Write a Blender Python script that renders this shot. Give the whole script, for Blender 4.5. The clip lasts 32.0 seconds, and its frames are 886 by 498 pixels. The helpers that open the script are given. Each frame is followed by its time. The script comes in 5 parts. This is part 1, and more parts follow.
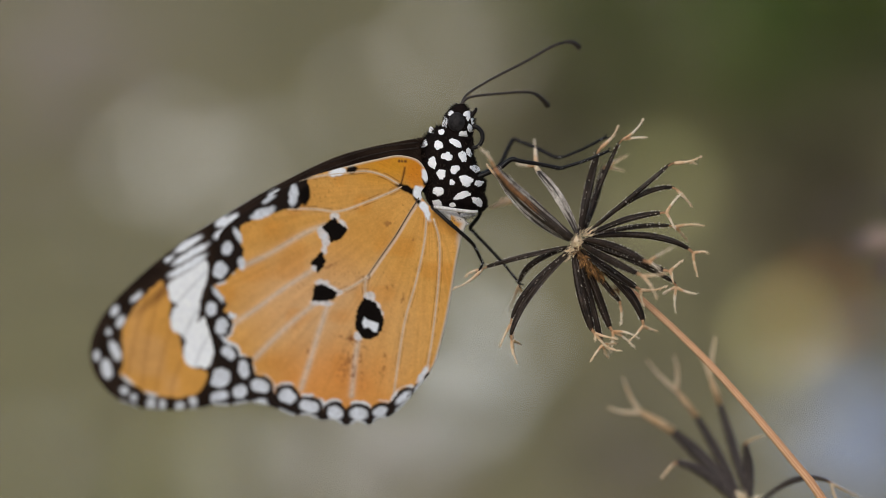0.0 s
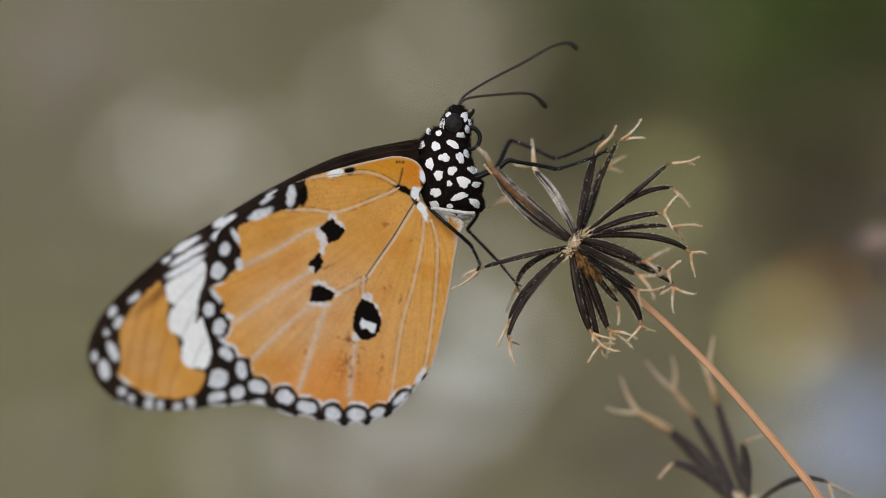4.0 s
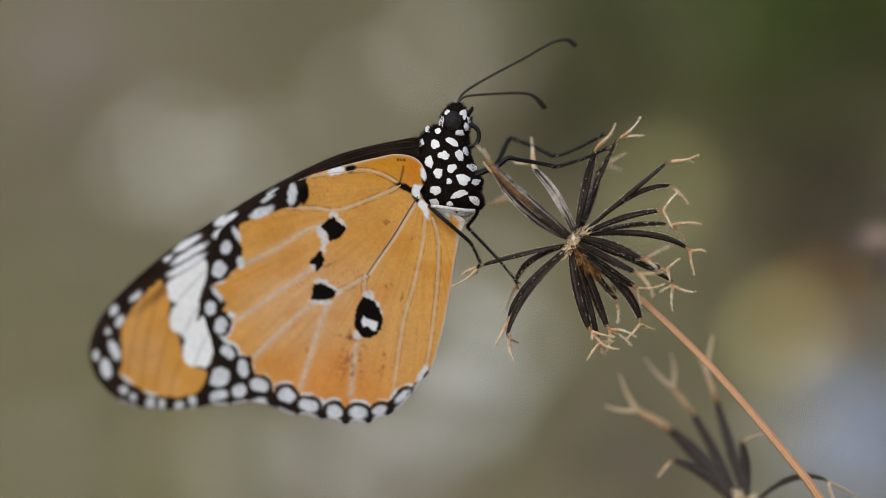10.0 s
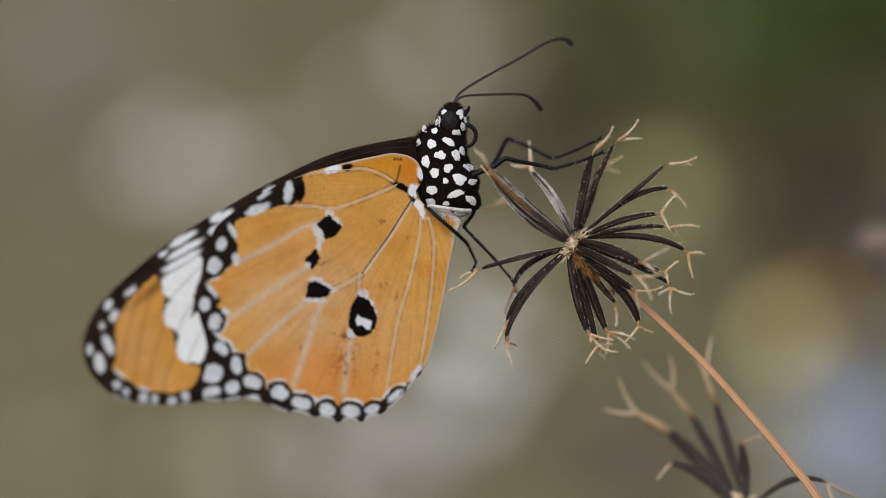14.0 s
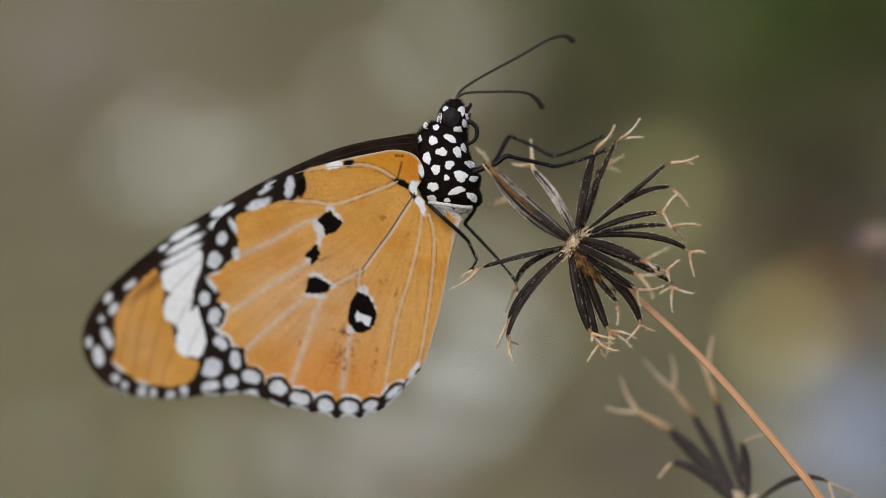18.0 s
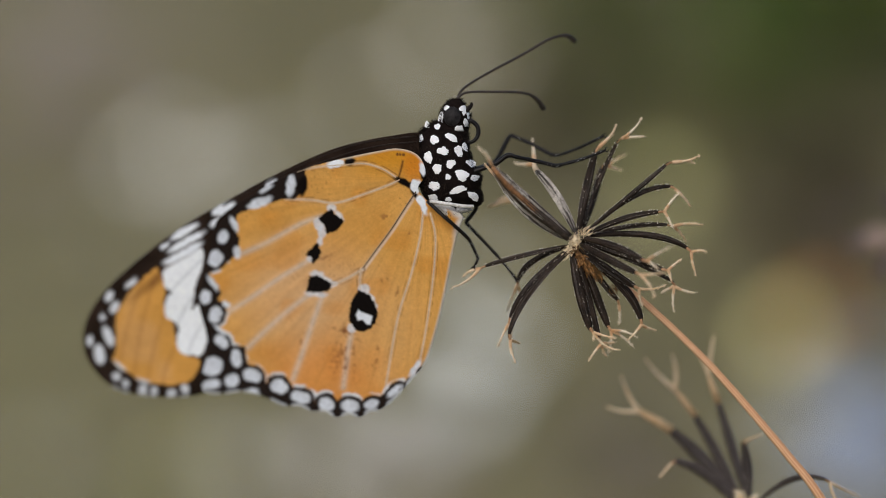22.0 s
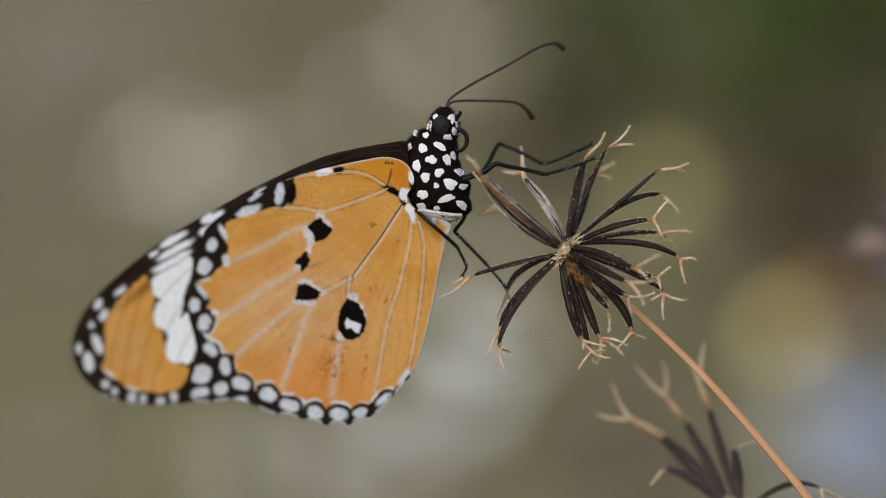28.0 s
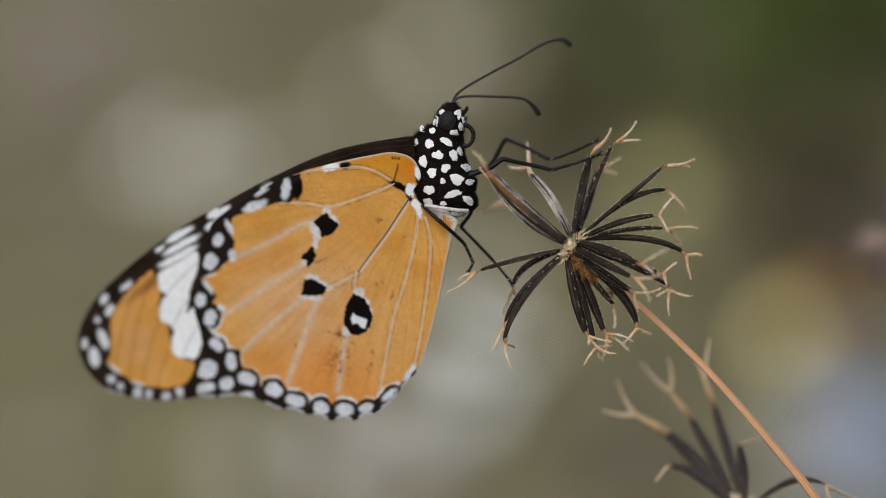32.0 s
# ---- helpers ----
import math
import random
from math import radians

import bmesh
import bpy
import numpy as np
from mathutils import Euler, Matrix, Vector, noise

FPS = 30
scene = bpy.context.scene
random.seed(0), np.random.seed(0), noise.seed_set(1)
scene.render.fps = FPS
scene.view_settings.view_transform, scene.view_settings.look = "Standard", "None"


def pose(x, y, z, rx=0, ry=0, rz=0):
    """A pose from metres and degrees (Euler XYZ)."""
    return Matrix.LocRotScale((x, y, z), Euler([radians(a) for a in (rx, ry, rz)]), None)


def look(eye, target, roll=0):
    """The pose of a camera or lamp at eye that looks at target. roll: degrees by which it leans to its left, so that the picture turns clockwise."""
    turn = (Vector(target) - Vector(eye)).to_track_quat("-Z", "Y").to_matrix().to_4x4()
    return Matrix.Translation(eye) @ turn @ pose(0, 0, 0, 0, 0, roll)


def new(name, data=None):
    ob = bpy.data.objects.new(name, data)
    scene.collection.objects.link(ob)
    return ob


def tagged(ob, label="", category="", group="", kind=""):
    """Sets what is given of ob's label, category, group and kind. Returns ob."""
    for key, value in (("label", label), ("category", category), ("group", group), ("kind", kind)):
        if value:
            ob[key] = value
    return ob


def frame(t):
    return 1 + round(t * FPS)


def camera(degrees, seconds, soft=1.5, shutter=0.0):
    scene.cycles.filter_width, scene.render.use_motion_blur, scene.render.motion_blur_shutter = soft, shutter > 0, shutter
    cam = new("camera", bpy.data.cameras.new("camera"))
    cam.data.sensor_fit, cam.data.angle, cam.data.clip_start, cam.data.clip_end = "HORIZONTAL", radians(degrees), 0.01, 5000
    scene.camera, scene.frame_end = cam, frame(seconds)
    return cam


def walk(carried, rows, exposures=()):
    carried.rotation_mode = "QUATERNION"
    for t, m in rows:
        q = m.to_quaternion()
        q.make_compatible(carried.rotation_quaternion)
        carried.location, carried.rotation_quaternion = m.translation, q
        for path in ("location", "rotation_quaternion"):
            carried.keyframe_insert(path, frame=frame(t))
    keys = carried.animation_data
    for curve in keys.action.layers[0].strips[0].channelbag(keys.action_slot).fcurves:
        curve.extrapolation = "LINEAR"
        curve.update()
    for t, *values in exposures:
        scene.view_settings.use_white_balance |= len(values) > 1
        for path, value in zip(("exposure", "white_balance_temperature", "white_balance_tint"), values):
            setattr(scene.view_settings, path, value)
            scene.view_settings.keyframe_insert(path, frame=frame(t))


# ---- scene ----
# A butterfly rests on a dry seed head; a fixed macro lens looks at it, slightly downwards.
# Drawing plane of the subject, traced from the camera's view: u to the right and v down in steps of 0.06 mm, d is the
# depth away from the lens in mm.
U = 0.00006
REACH = 784 * U / math.tan(radians(10))
PLATE = pose(0, 0, 0.45, -15, 0, 0)

cam = camera(20, 32.0, soft=0.85)
cam.data.dof.use_dof = True
cam.data.dof.focus_distance = REACH - 0.0016
cam.data.dof.aperture_fstop = 6.5
EYE = PLATE @ pose(0, -REACH, 0, 90, 0, 0)
walk(cam, [(0, EYE), (32, EYE)], exposures=[(0, 0.0, 6500, 10), (32, 0.0, 6500, 10)])

# ---- light: bright haze, a wide soft sun high behind the lens ----
world = bpy.data.worlds.new("overcast_sky")
scene.world = world
world.use_nodes = True
wn = world.node_tree.nodes
sky = wn.new("ShaderNodeTexSky")
sky.sky_type = "NISHITA"
sky.sun_disc = False
sky.sun_elevation = radians(48)
sky.sun_rotation = radians(205)
sky.dust_density = 3.0
sky.air_density = 1.0
world.node_tree.links.new(sky.outputs[0], wn["Background"].inputs[0])
wn["Background"].inputs[1].default_value = 0.10
sun_data = bpy.data.lights.new("sun", "SUN")
sun_data.energy = 1.5
sun_data.angle = radians(25)
sun_data.color = (1.0, 0.96, 0.9)
sun = new("sun", sun_data)
sun.matrix_world = look((-1.0, -2.2, 2.7), (0, 0, 0))


# ---- small tools ----
def at(u, v, d=0.0):
    """A place in the subject's space, scaled with depth to keep its spot in the camera's view; d in millimetres."""
    k = 1 + d * 0.001 / REACH
    return Vector(((u - 784) * U * k, d * 0.001, (441 - v) * U * k))


def curve(points, n=8, closed=False):
    """Catmull-Rom through points (tuples of any length), n steps for each span."""
    p = np.array(points, float)
    m = len(p)
    out = []
    for i in range(m if closed else m - 1):
        if closed:
            a, b, c, e = p[i - 1], p[i], p[(i + 1) % m], p[(i + 2) % m]
        else:
            b, c = p[i], p[i + 1]
            a = p[i - 1] if i else 2 * b - c
            e = p[i + 2] if i + 2 < m else 2 * c - b
        for j in range(n):
            t = j / n
            out.append(0.5 * (2 * b + (c - a) * t + (2 * a - 5 * b + 4 * c - e) * t * t + (3 * b - a - 3 * c + e) * t ** 3))
    if not closed:
        out.append(p[-1])
    return np.array(out)


def tube(bm, path, radii, sides=8, rib=0.0, squash=1.0):
    """A closed tube along the points of path; rib raises every other edge."""
    path = [Vector(q) for q in path]
    n = len(path)
    if np.isscalar(radii):
        radii = [radii] * n
    tangent = (path[1] - path[0]).normalized()
    side = tangent.cross(Vector((0, 1, 0)))
    if side.length < 0.2:
        side = tangent.cross(Vector((1, 0, 0)))
    side.normalize()
    rings = []
    for i in range(n):
        tangent = (path[min(i + 1, n - 1)] - path[max(i - 1, 0)]).normalized()
        side = (side - tangent * side.dot(tangent)).normalized()
        other = tangent.cross(side)
        ring = []
        for j in range(sides):
            a = 2 * math.pi * j / sides
            r = radii[i] * (1 + (rib if j % 2 else -rib))
            ring.append(bm.verts.new(path[i] + side * (r * math.cos(a)) + other * (r * math.sin(a) * squash)))
        rings.append(ring)
    for i in range(n - 1):
        for j in range(sides):
            bm.faces.new((rings[i][j], rings[i][(j + 1) % sides], rings[i + 1][(j + 1) % sides], rings[i + 1][j]))
    bm.faces.new(rings[0][::-1])
    bm.faces.new(rings[-1])


def finish(name, bm, material, smooth=True):
    bmesh.ops.recalc_face_normals(bm, faces=bm.faces)
    data = bpy.data.meshes.new(name)
    bm.to_mesh(data)
    bm.free()
    for f in data.polygons:
        f.use_smooth = smooth
    data.materials.append(material)
    return data


def part(name, bm, material, parent, label="", kind="", smooth=True):
    ob = new(name, finish(name, bm, material, smooth))
    ob.parent = parent
    return tagged(ob, label=label, kind=kind)


def thing(name, m, label, category, group="", kind=""):
    ob = new(name)
    ob.empty_display_size = 0.005
    ob.matrix_basis = m
    return tagged(ob, label, category, group, kind)


def smoothstep(x):
    x = np.clip(x, 0, 1)
    return x * x * (3 - 2 * x)


def cloud(x, y, size, seed):
    """Smooth value noise in -1..1 over arrays."""
    r = np.random.RandomState(seed).uniform(-1, 1, (97, 97))
    x, y = np.asarray(x) / size, np.asarray(y) / size
    i, j = np.floor(x).astype(int), np.floor(y).astype(int)
    fx, fy = smoothstep(x - i), smoothstep(y - j)
    g = lambda a, b: r[a % 97, b % 97]
    return (g(i, j) * (1 - fx) + g(i + 1, j) * fx) * (1 - fy) + (g(i, j + 1) * (1 - fx) + g(i + 1, j + 1) * fx) * fy


# ---- materials ----
def material(name, colour, second=None, scale=400.0, rough=0.6, bump=0.3, fine=0.0, metal=0.0, spread=0.35,
             through_light=0.0, island=0.0, gloss=0.5):
    """Two-scale noise between two colours, with a fine bump. Scales are in 1/m."""
    m = bpy.data.materials.new(name)
    m.use_nodes = True
    nt = m.node_tree
    n, l = nt.nodes, nt.links
    b = n["Principled BSDF"]
    b.inputs["Roughness"].default_value = rough
    b.inputs["Metallic"].default_value = metal
    b.inputs["Specular IOR Level"].default_value = gloss
    second = second or tuple(c * (1 - spread) for c in colour)
    where = n.new("ShaderNodeTexCoord")
    big, small = n.new("ShaderNodeTexNoise"), n.new("ShaderNodeTexNoise")
    for tex, s in ((big, scale), (small, scale * 7)):
        tex.inputs["Scale"].default_value = s
        tex.inputs["Detail"].default_value = 4
        l.new(where.outputs["Object"], tex.inputs["Vector"])
    mix = n.new("ShaderNodeMath")
    mix.operation = "MULTIPLY_ADD"
    mix.inputs[1].default_value = 0.55
    l.new(small.outputs["Fac"], mix.inputs[0])
    half = n.new("ShaderNodeMath")
    half.operation = "MULTIPLY"
    half.inputs[1].default_value = 0.45
    l.new(big.outputs["Fac"], half.inputs[0])
    l.new(half.outputs[0], mix.inputs[2])
    ramp = n.new("ShaderNodeValToRGB")
    ramp.color_ramp.elements[0].position, ramp.color_ramp.elements[1].position = 0.36, 0.64
    ramp.color_ramp.elements[0].color = (*second, 1)
    ramp.color_ramp.elements[1].color = (*colour, 1)
    l.new(mix.outputs[0], ramp.inputs[0])
    out = ramp.outputs[0]
    if island:
        geo = n.new("ShaderNodeNewGeometry")
        hsv = n.new("ShaderNodeHueSaturation")
        rng = n.new("ShaderNodeMapRange")
        rng.inputs["To Min"].default_value, rng.inputs["To Max"].default_value = 1 - island, 1 + island
        l.new(geo.outputs["Random Per Island"], rng.inputs["Value"])
        l.new(rng.outputs[0], hsv.inputs["Value"])
        l.new(out, hsv.inputs["Color"])
        out = hsv.outputs[0]
    l.new(out, b.inputs["Base Color"])
    bm_ = n.new("ShaderNodeBump")
    bm_.inputs["Strength"].default_value = bump
    bm_.inputs["Distance"].default_value = 0.35 / scale
    l.new(mix.outputs[0], bm_.inputs["Height"])
    l.new(bm_.outputs[0], b.inputs["Normal"])
    if through_light:
        t = n.new("ShaderNodeBsdfTranslucent")
        l.new(out, t.inputs["Color"])
        ms = n.new("ShaderNodeMixShader")
        ms.inputs[0].default_value = through_light
        l.new(b.outputs[0], ms.inputs[1])
        l.new(t.outputs[0], ms.inputs[2])
        l.new(ms.outputs[0], n["Material Output"].inputs["Surface"])
    return m


def wing_material(name):
    """Scale pattern from the mesh's own colours, with the grain of the scales."""
    m = bpy.data.materials.new(name)
    m.use_nodes = True
    n, l = m.node_tree.nodes, m.node_tree.links
    b = n["Principled BSDF"]
    b.inputs["Roughness"].default_value = 0.7
    b.inputs["Specular IOR Level"].default_value = 0.04
    a = n.new("ShaderNodeAttribute")
    a.attribute_name = "scales"
    where = n.new("ShaderNodeTexCoord")
    grain = n.new("ShaderNodeTexNoise")
    grain.inputs["Scale"].default_value = 5200
    grain.inputs["Detail"].default_value = 3
    l.new(where.outputs["Object"], grain.inputs["Vector"])
    rng = n.new("ShaderNodeMapRange")
    rng.inputs["From Min"].default_value, rng.inputs["From Max"].default_value = 0.3, 0.7
    rng.inputs["To Min"].default_value, rng.inputs["To Max"].default_value = 0.95, 1.05
    l.new(grain.outputs["Fac"], rng.inputs["Value"])
    hsv = n.new("ShaderNodeHueSaturation")
    l.new(rng.outputs[0], hsv.inputs["Value"])
    l.new(a.outputs["Color"], hsv.inputs["Color"])
    l.new(hsv.outputs[0], b.inputs["Base Color"])
    bump = n.new("ShaderNodeBump")
    bump.inputs["Strength"].default_value = 0.25
    bump.inputs["Distance"].default_value = 0.00006
    l.new(grain.outputs["Fac"], bump.inputs["Height"])
    l.new(bump.outputs[0], b.inputs["Normal"])
    t = n.new("ShaderNodeBsdfTranslucent")
    l.new(hsv.outputs[0], t.inputs["Color"])
    ms = n.new("ShaderNodeMixShader")
    ms.inputs[0].default_value = 0.12
    l.new(b.outputs[0], ms.inputs[1])
    l.new(t.outputs[0], ms.inputs[2])
    l.new(ms.outputs[0], n["Material Output"].inputs["Surface"])
    return m


M_WING = wing_material("wing_scales")
M_VEIN = material("pale_vein", (0.64, 0.51, 0.37), (0.44, 0.30, 0.18), 900, 0.6)
M_VEIN_BROWN = material("brown_vein", (0.16, 0.10, 0.065), (0.025, 0.016, 0.012), 700, 0.6, gloss=0.12)
M_VEIN_DARK = material("dark_vein", (0.03, 0.02, 0.016), (0.012, 0.009, 0.008), 900, 0.6, gloss=0.12)
M_BODY = material("black_body", (0.012, 0.0075, 0.006), (0.003, 0.002, 0.002), 900, 0.8, 0.6, gloss=0.06)
M_FUR = material("black_hair", (0.014, 0.010, 0.008), (0.006, 0.004, 0.004), 1500, 0.7, gloss=0.12)
M_WHITE = material("white_scales", (0.95, 0.955, 0.965), (0.87, 0.875, 0.90), 2600, 0.75, 0.6)
M_FEMUR = material("rough_white_scales", (0.90, 0.89, 0.88), (0.42, 0.39, 0.37), 2600, 0.8, 0.8)
M_HIP = material("speckled_hip", (0.80, 0.78, 0.76), (0.02, 0.015, 0.013), 1500, 0.8, 0.6)
M_FUR_BROWN = material("brown_hair", (0.04, 0.023, 0.014), (0.012, 0.007, 0.005), 1500, 0.7, gloss=0.12)
M_EYE = material("compound_eye", (0.040, 0.036, 0.036), (0.002, 0.002, 0.0025), 2200, 0.4, 0.6, gloss=0.1)
M_LEG = material("black_leg", (0.009, 0.007, 0.007), (0.004, 0.003, 0.003), 1500, 0.34, 0.4, gloss=0.22)
M_ANT = material("antenna_black", (0.070, 0.055, 0.048), (0.018, 0.014, 0.012), 1500, 0.55, 0.4, gloss=0.3)
M_ACHENE = material("dry_black_achene", (0.040, 0.026, 0.018), (0.006, 0.004, 0.003), 900, 0.5, 0.7, gloss=0.18)
M_ACHENE_LIGHTER = material("lighter_black_achene", (0.075, 0.061, 0.056), (0.034, 0.027, 0.026), 900, 0.6, 0.6, gloss=0.3)
M_ACHENE_BROWN = material("brown_achene", (0.10, 0.07, 0.055), (0.018, 0.013, 0.011), 420, 0.6, 0.8)
M_ACHENE_GREY = material("weathered_achene", (0.12, 0.098, 0.088), (0.018, 0.014, 0.013), 420, 0.65, 0.8)
M_AWN = material("straw_awn", (0.76, 0.63, 0.45), (0.62, 0.42, 0.23), 500, 0.55, 0.3)
M_AWN_PALE = material("pale_awn", (0.78, 0.70, 0.56), (0.66, 0.52, 0.35), 500, 0.55, 0.3)
M_NECK = material("brown_neck", (0.52, 0.31, 0.16), (0.30, 0.14, 0.06), 700, 0.6, 0.4)
M_SHEATH = material("orange_sheath", (0.70, 0.50, 0.31), (0.50, 0.26, 0.11), 420, 0.6, 0.4)
M_NECK_PALE = material("tan_neck", (0.66, 0.47, 0.28), (0.50, 0.31, 0.15), 500, 0.6, 0.4)
M_BELLY = material("woolly_belly", (0.82, 0.80, 0.77), (0.50, 0.46, 0.42), 1300, 0.8, 0.8)
M_RIB = material("pale_rib", (0.82, 0.77, 0.70), (0.16, 0.13, 0.11), 900, 0.6, 0.4)
# ribs of the black seeds, coloured lighter to paint their ridge highlight
M_RIB_GLINT = material("glint_rib", (0.070, 0.046, 0.033), (0.016, 0.011, 0.009), 900, 0.4, 0.4)
M_RUST = material("rust_stripe", (0.52, 0.25, 0.10), (0.15, 0.07, 0.035), 500, 0.6, 0.5)
M_BRISTLE = material("pale_bristle", (0.74, 0.69, 0.60), (0.56, 0.50, 0.41), 900, 0.5, 0.2)
M_CHAFF = material("straw_chaff", (0.92, 0.79, 0.57), (0.74, 0.54, 0.31), 700, 0.7, 0.5, island=0.3)
M_BRACT = material("golden_bract", (0.36, 0.17, 0.045), (0.05, 0.025, 0.010), 600, 0.6, 0.6, island=0.4)
M_PINK = material("pinkish_bract", (0.30, 0.225, 0.185), (0.22, 0.16, 0.13), 500, 0.6, 0.4)
M_MAUVE = material("mauve_bract", (0.15, 0.125, 0.12), (0.10, 0.085, 0.08), 500, 0.8, 0.4, gloss=0.1)
M_STEM = material("copper_stem", (0.74, 0.43, 0.23), (0.58, 0.30, 0.15), 2200, 0.45, 0.4)
# lighter and darker stem copies: ridge highlight and groove shade as colour
M_STEM_LIT = material("stem_highlight", (0.84, 0.57, 0.36), (0.72, 0.44, 0.25), 2200, 0.5, 0.4)
M_STEM_SHADE = material("stem_groove_shade", (0.64, 0.34, 0.19), (0.53, 0.26, 0.14), 2200, 0.6, 0.4)
M_SOIL = material("dry_soil", (0.235, 0.207, 0.098), (0.165, 0.145, 0.068), 9, 0.95, 0.6)
M_QUARTZ = material("pale_stone", (0.70, 0.705, 0.63), (0.56, 0.56, 0.50), 60, 0.7, 0.4)
# glossy colours of the chips added as reflectors for blurred light discs
M_CHIP = material("pale_disc_chip", (0.86, 0.85, 0.82), (0.76, 0.75, 0.73), 60, 0.25, 0.1, gloss=0.9)
M_CHIP_BLUE = material("blue_disc_chip", (0.66, 0.72, 0.73), (0.57, 0.63, 0.64), 60, 0.25, 0.1, gloss=0.8)
M_CHIP_MAUVE = material("mauve_disc_chip", (0.68, 0.62, 0.64), (0.58, 0.53, 0.55), 60, 0.25, 0.1, gloss=0.7)
M_CHIP_OLIVE = material("olive_disc_chip", (0.66, 0.66, 0.26), (0.56, 0.55, 0.20), 60, 0.4, 0.1, gloss=0.3)
M_CHIP_YELLOW = material("yellow_disc_chip", (0.88, 0.78, 0.25), (0.80, 0.70, 0.20), 60, 0.3, 0.1, gloss=0.7)
M_CHIP_RUST = material("rust_disc_chip", (0.72, 0.31, 0.035), (0.60, 0.25, 0.025), 60, 0.4, 0.1, gloss=0.3)
M_ROCK_RUST = material("rust_stone", (0.40, 0.215, 0.06), (0.28, 0.145, 0.04), 60, 0.8, 0.4)
M_ROCK_MAUVE = material("mauve_stone", (0.33, 0.275, 0.25), (0.24, 0.20, 0.18), 40, 0.85, 0.4)
M_MOSS = material("dark_moss", (0.125, 0.150, 0.032), (0.075, 0.095, 0.02), 60, 0.9, 0.6)
M_ROCK_BLUE = material("blue_grey_stone", (0.36, 0.43, 0.58), (0.28, 0.34, 0.46), 14, 0.8, 0.5)
M_ROCK_BROWN = material("brown_stone", (0.085, 0.062, 0.034), (0.05, 0.037, 0.02), 30, 0.9, 0.5)
M_LEAF_DARK = material("dark_leaf", (0.185, 0.235, 0.04), (0.12, 0.165, 0.025), 60, 0.7, 0.4, through_light=0.45, island=0.3, gloss=0.08)
M_LEAF_OLIVE = material("olive_leaf", (0.105, 0.122, 0.027), (0.07, 0.083, 0.018), 60, 0.7, 0.4, through_light=0.2, island=0.3, gloss=0.1)
M_LEAF_GREEN = material("fresh_leaf", (0.26, 0.36, 0.07), (0.18, 0.27, 0.045), 60, 0.5, 0.4, through_light=0.3, island=0.3, gloss=0.3)
M_LEAF_DRY = material("yellow_dry_leaf", (0.55, 0.45, 0.10), (0.42, 0.33, 0.07), 60, 0.65, 0.4, through_light=0.15, island=0.25)
M_LEAF_BROWN = material("dead_brown_leaf", (0.09, 0.073, 0.026), (0.055, 0.044, 0.015), 60, 0.8, 0.4, through_light=0.1, island=0.3)
M_GRASS = material("olive_grass", (0.38, 0.38, 0.17), (0.28, 0.28, 0.12), 60, 0.6, 0.3, through_light=0.15, island=0.3)


# ---- ground and what lies on it behind the subject ----
def build_ground():
    n = 150
    axis = np.linspace(-1, 1, n)
    spread = np.sign(axis) * (np.abs(axis) ** 6 * 600 + np.abs(axis) * 2.6)
    gx, gy = np.meshgrid(spread, spread + 1.2, indexing="ij")
    near = np.exp(-((gx / 6) ** 2 + (gy / 6) ** 2))
    gz = (cloud(gx + 50, gy + 50, 0.35, 3) * 0.018 + cloud(gx + 50, gy + 50, 0.09, 4) * 0.007) * near - 0.012
    verts = np.stack([gx, gy, gz], -1).reshape(-1, 3)
    k = np.arange(n * n).reshape(n, n)
    faces = np.stack([k[:-1, :-1], k[1:, :-1], k[1:, 1:], k[:-1, 1:]], -1).reshape(-1, 4)
    data = bpy.data.meshes.new("ground")
    data.from_pydata(verts.tolist(), [], faces.tolist())
    for f in data.polygons:
        f.use_smooth = True
    data.materials.append(M_SOIL)
    tagged(new("ground", data), "dry brown soil far behind, out of focus", "ground", kind="structure")


def rock(x, y, sx, sy, sz, mat, label, seed):
    bm = bmesh.new()
    bmesh.ops.create_icosphere(bm, subdivisions=4, radius=1)
    for q in bm.verts:
        p = q.co.copy()
        r = 1 + 0.22 * noise.noise(p * 1.3 + Vector((seed * 7.1, 0, 0))) + 0.07 * noise.noise(p * 4 + Vector((0, seed * 3.3, 0)))
        q.co = Vector((p.x * sx, p.y * sy, p.z * sz * (0.5 if p.z < 0 else 1))) * r
    ob = new("rock", finish("rock", bm, mat))
    ob.matrix_basis = pose(x, y, -0.004, 0, 0, seed * 47)
    tagged(ob, label, "rock", "rocks on the ground")


def chip(x, y, r, mat, label, seed):
    """A broken stone added on the soil, its flat, glossy face aimed to mirror the sun into the lens."""
    rnd = random.Random(seed)
    face = Vector((-0.15 + rnd.uniform(-0.06, 0.06), -0.89, 0.50 + rnd.uniform(-0.06, 0.06))).normalized()
    bm = bmesh.new()
    bmesh.ops.create_icosphere(bm, subdivisions=4, radius=1)
    cuts = [(face, 0.25)] + [(Vector((rnd.gauss(0, 1), rnd.gauss(0, 1), rnd.gauss(0, 1))).normalized(), rnd.uniform(0.82, 0.93)) for k in range(9)]
    for q in bm.verts:
        p = q.co * (1 + 0.05 * noise.noise(q.co * 2 + Vector((seed * 5.3, 0, 0))))
        for way, far in cuts:
            over = p.dot(way) - far
            if over > 0:
                p = p - way * over
        q.co = p * r
    ob = new("rock", finish("rock", bm, mat))
    ob.matrix_basis = pose(x, y, r * 0.75)
    tagged(ob, label, "rock", "rocks on the ground")


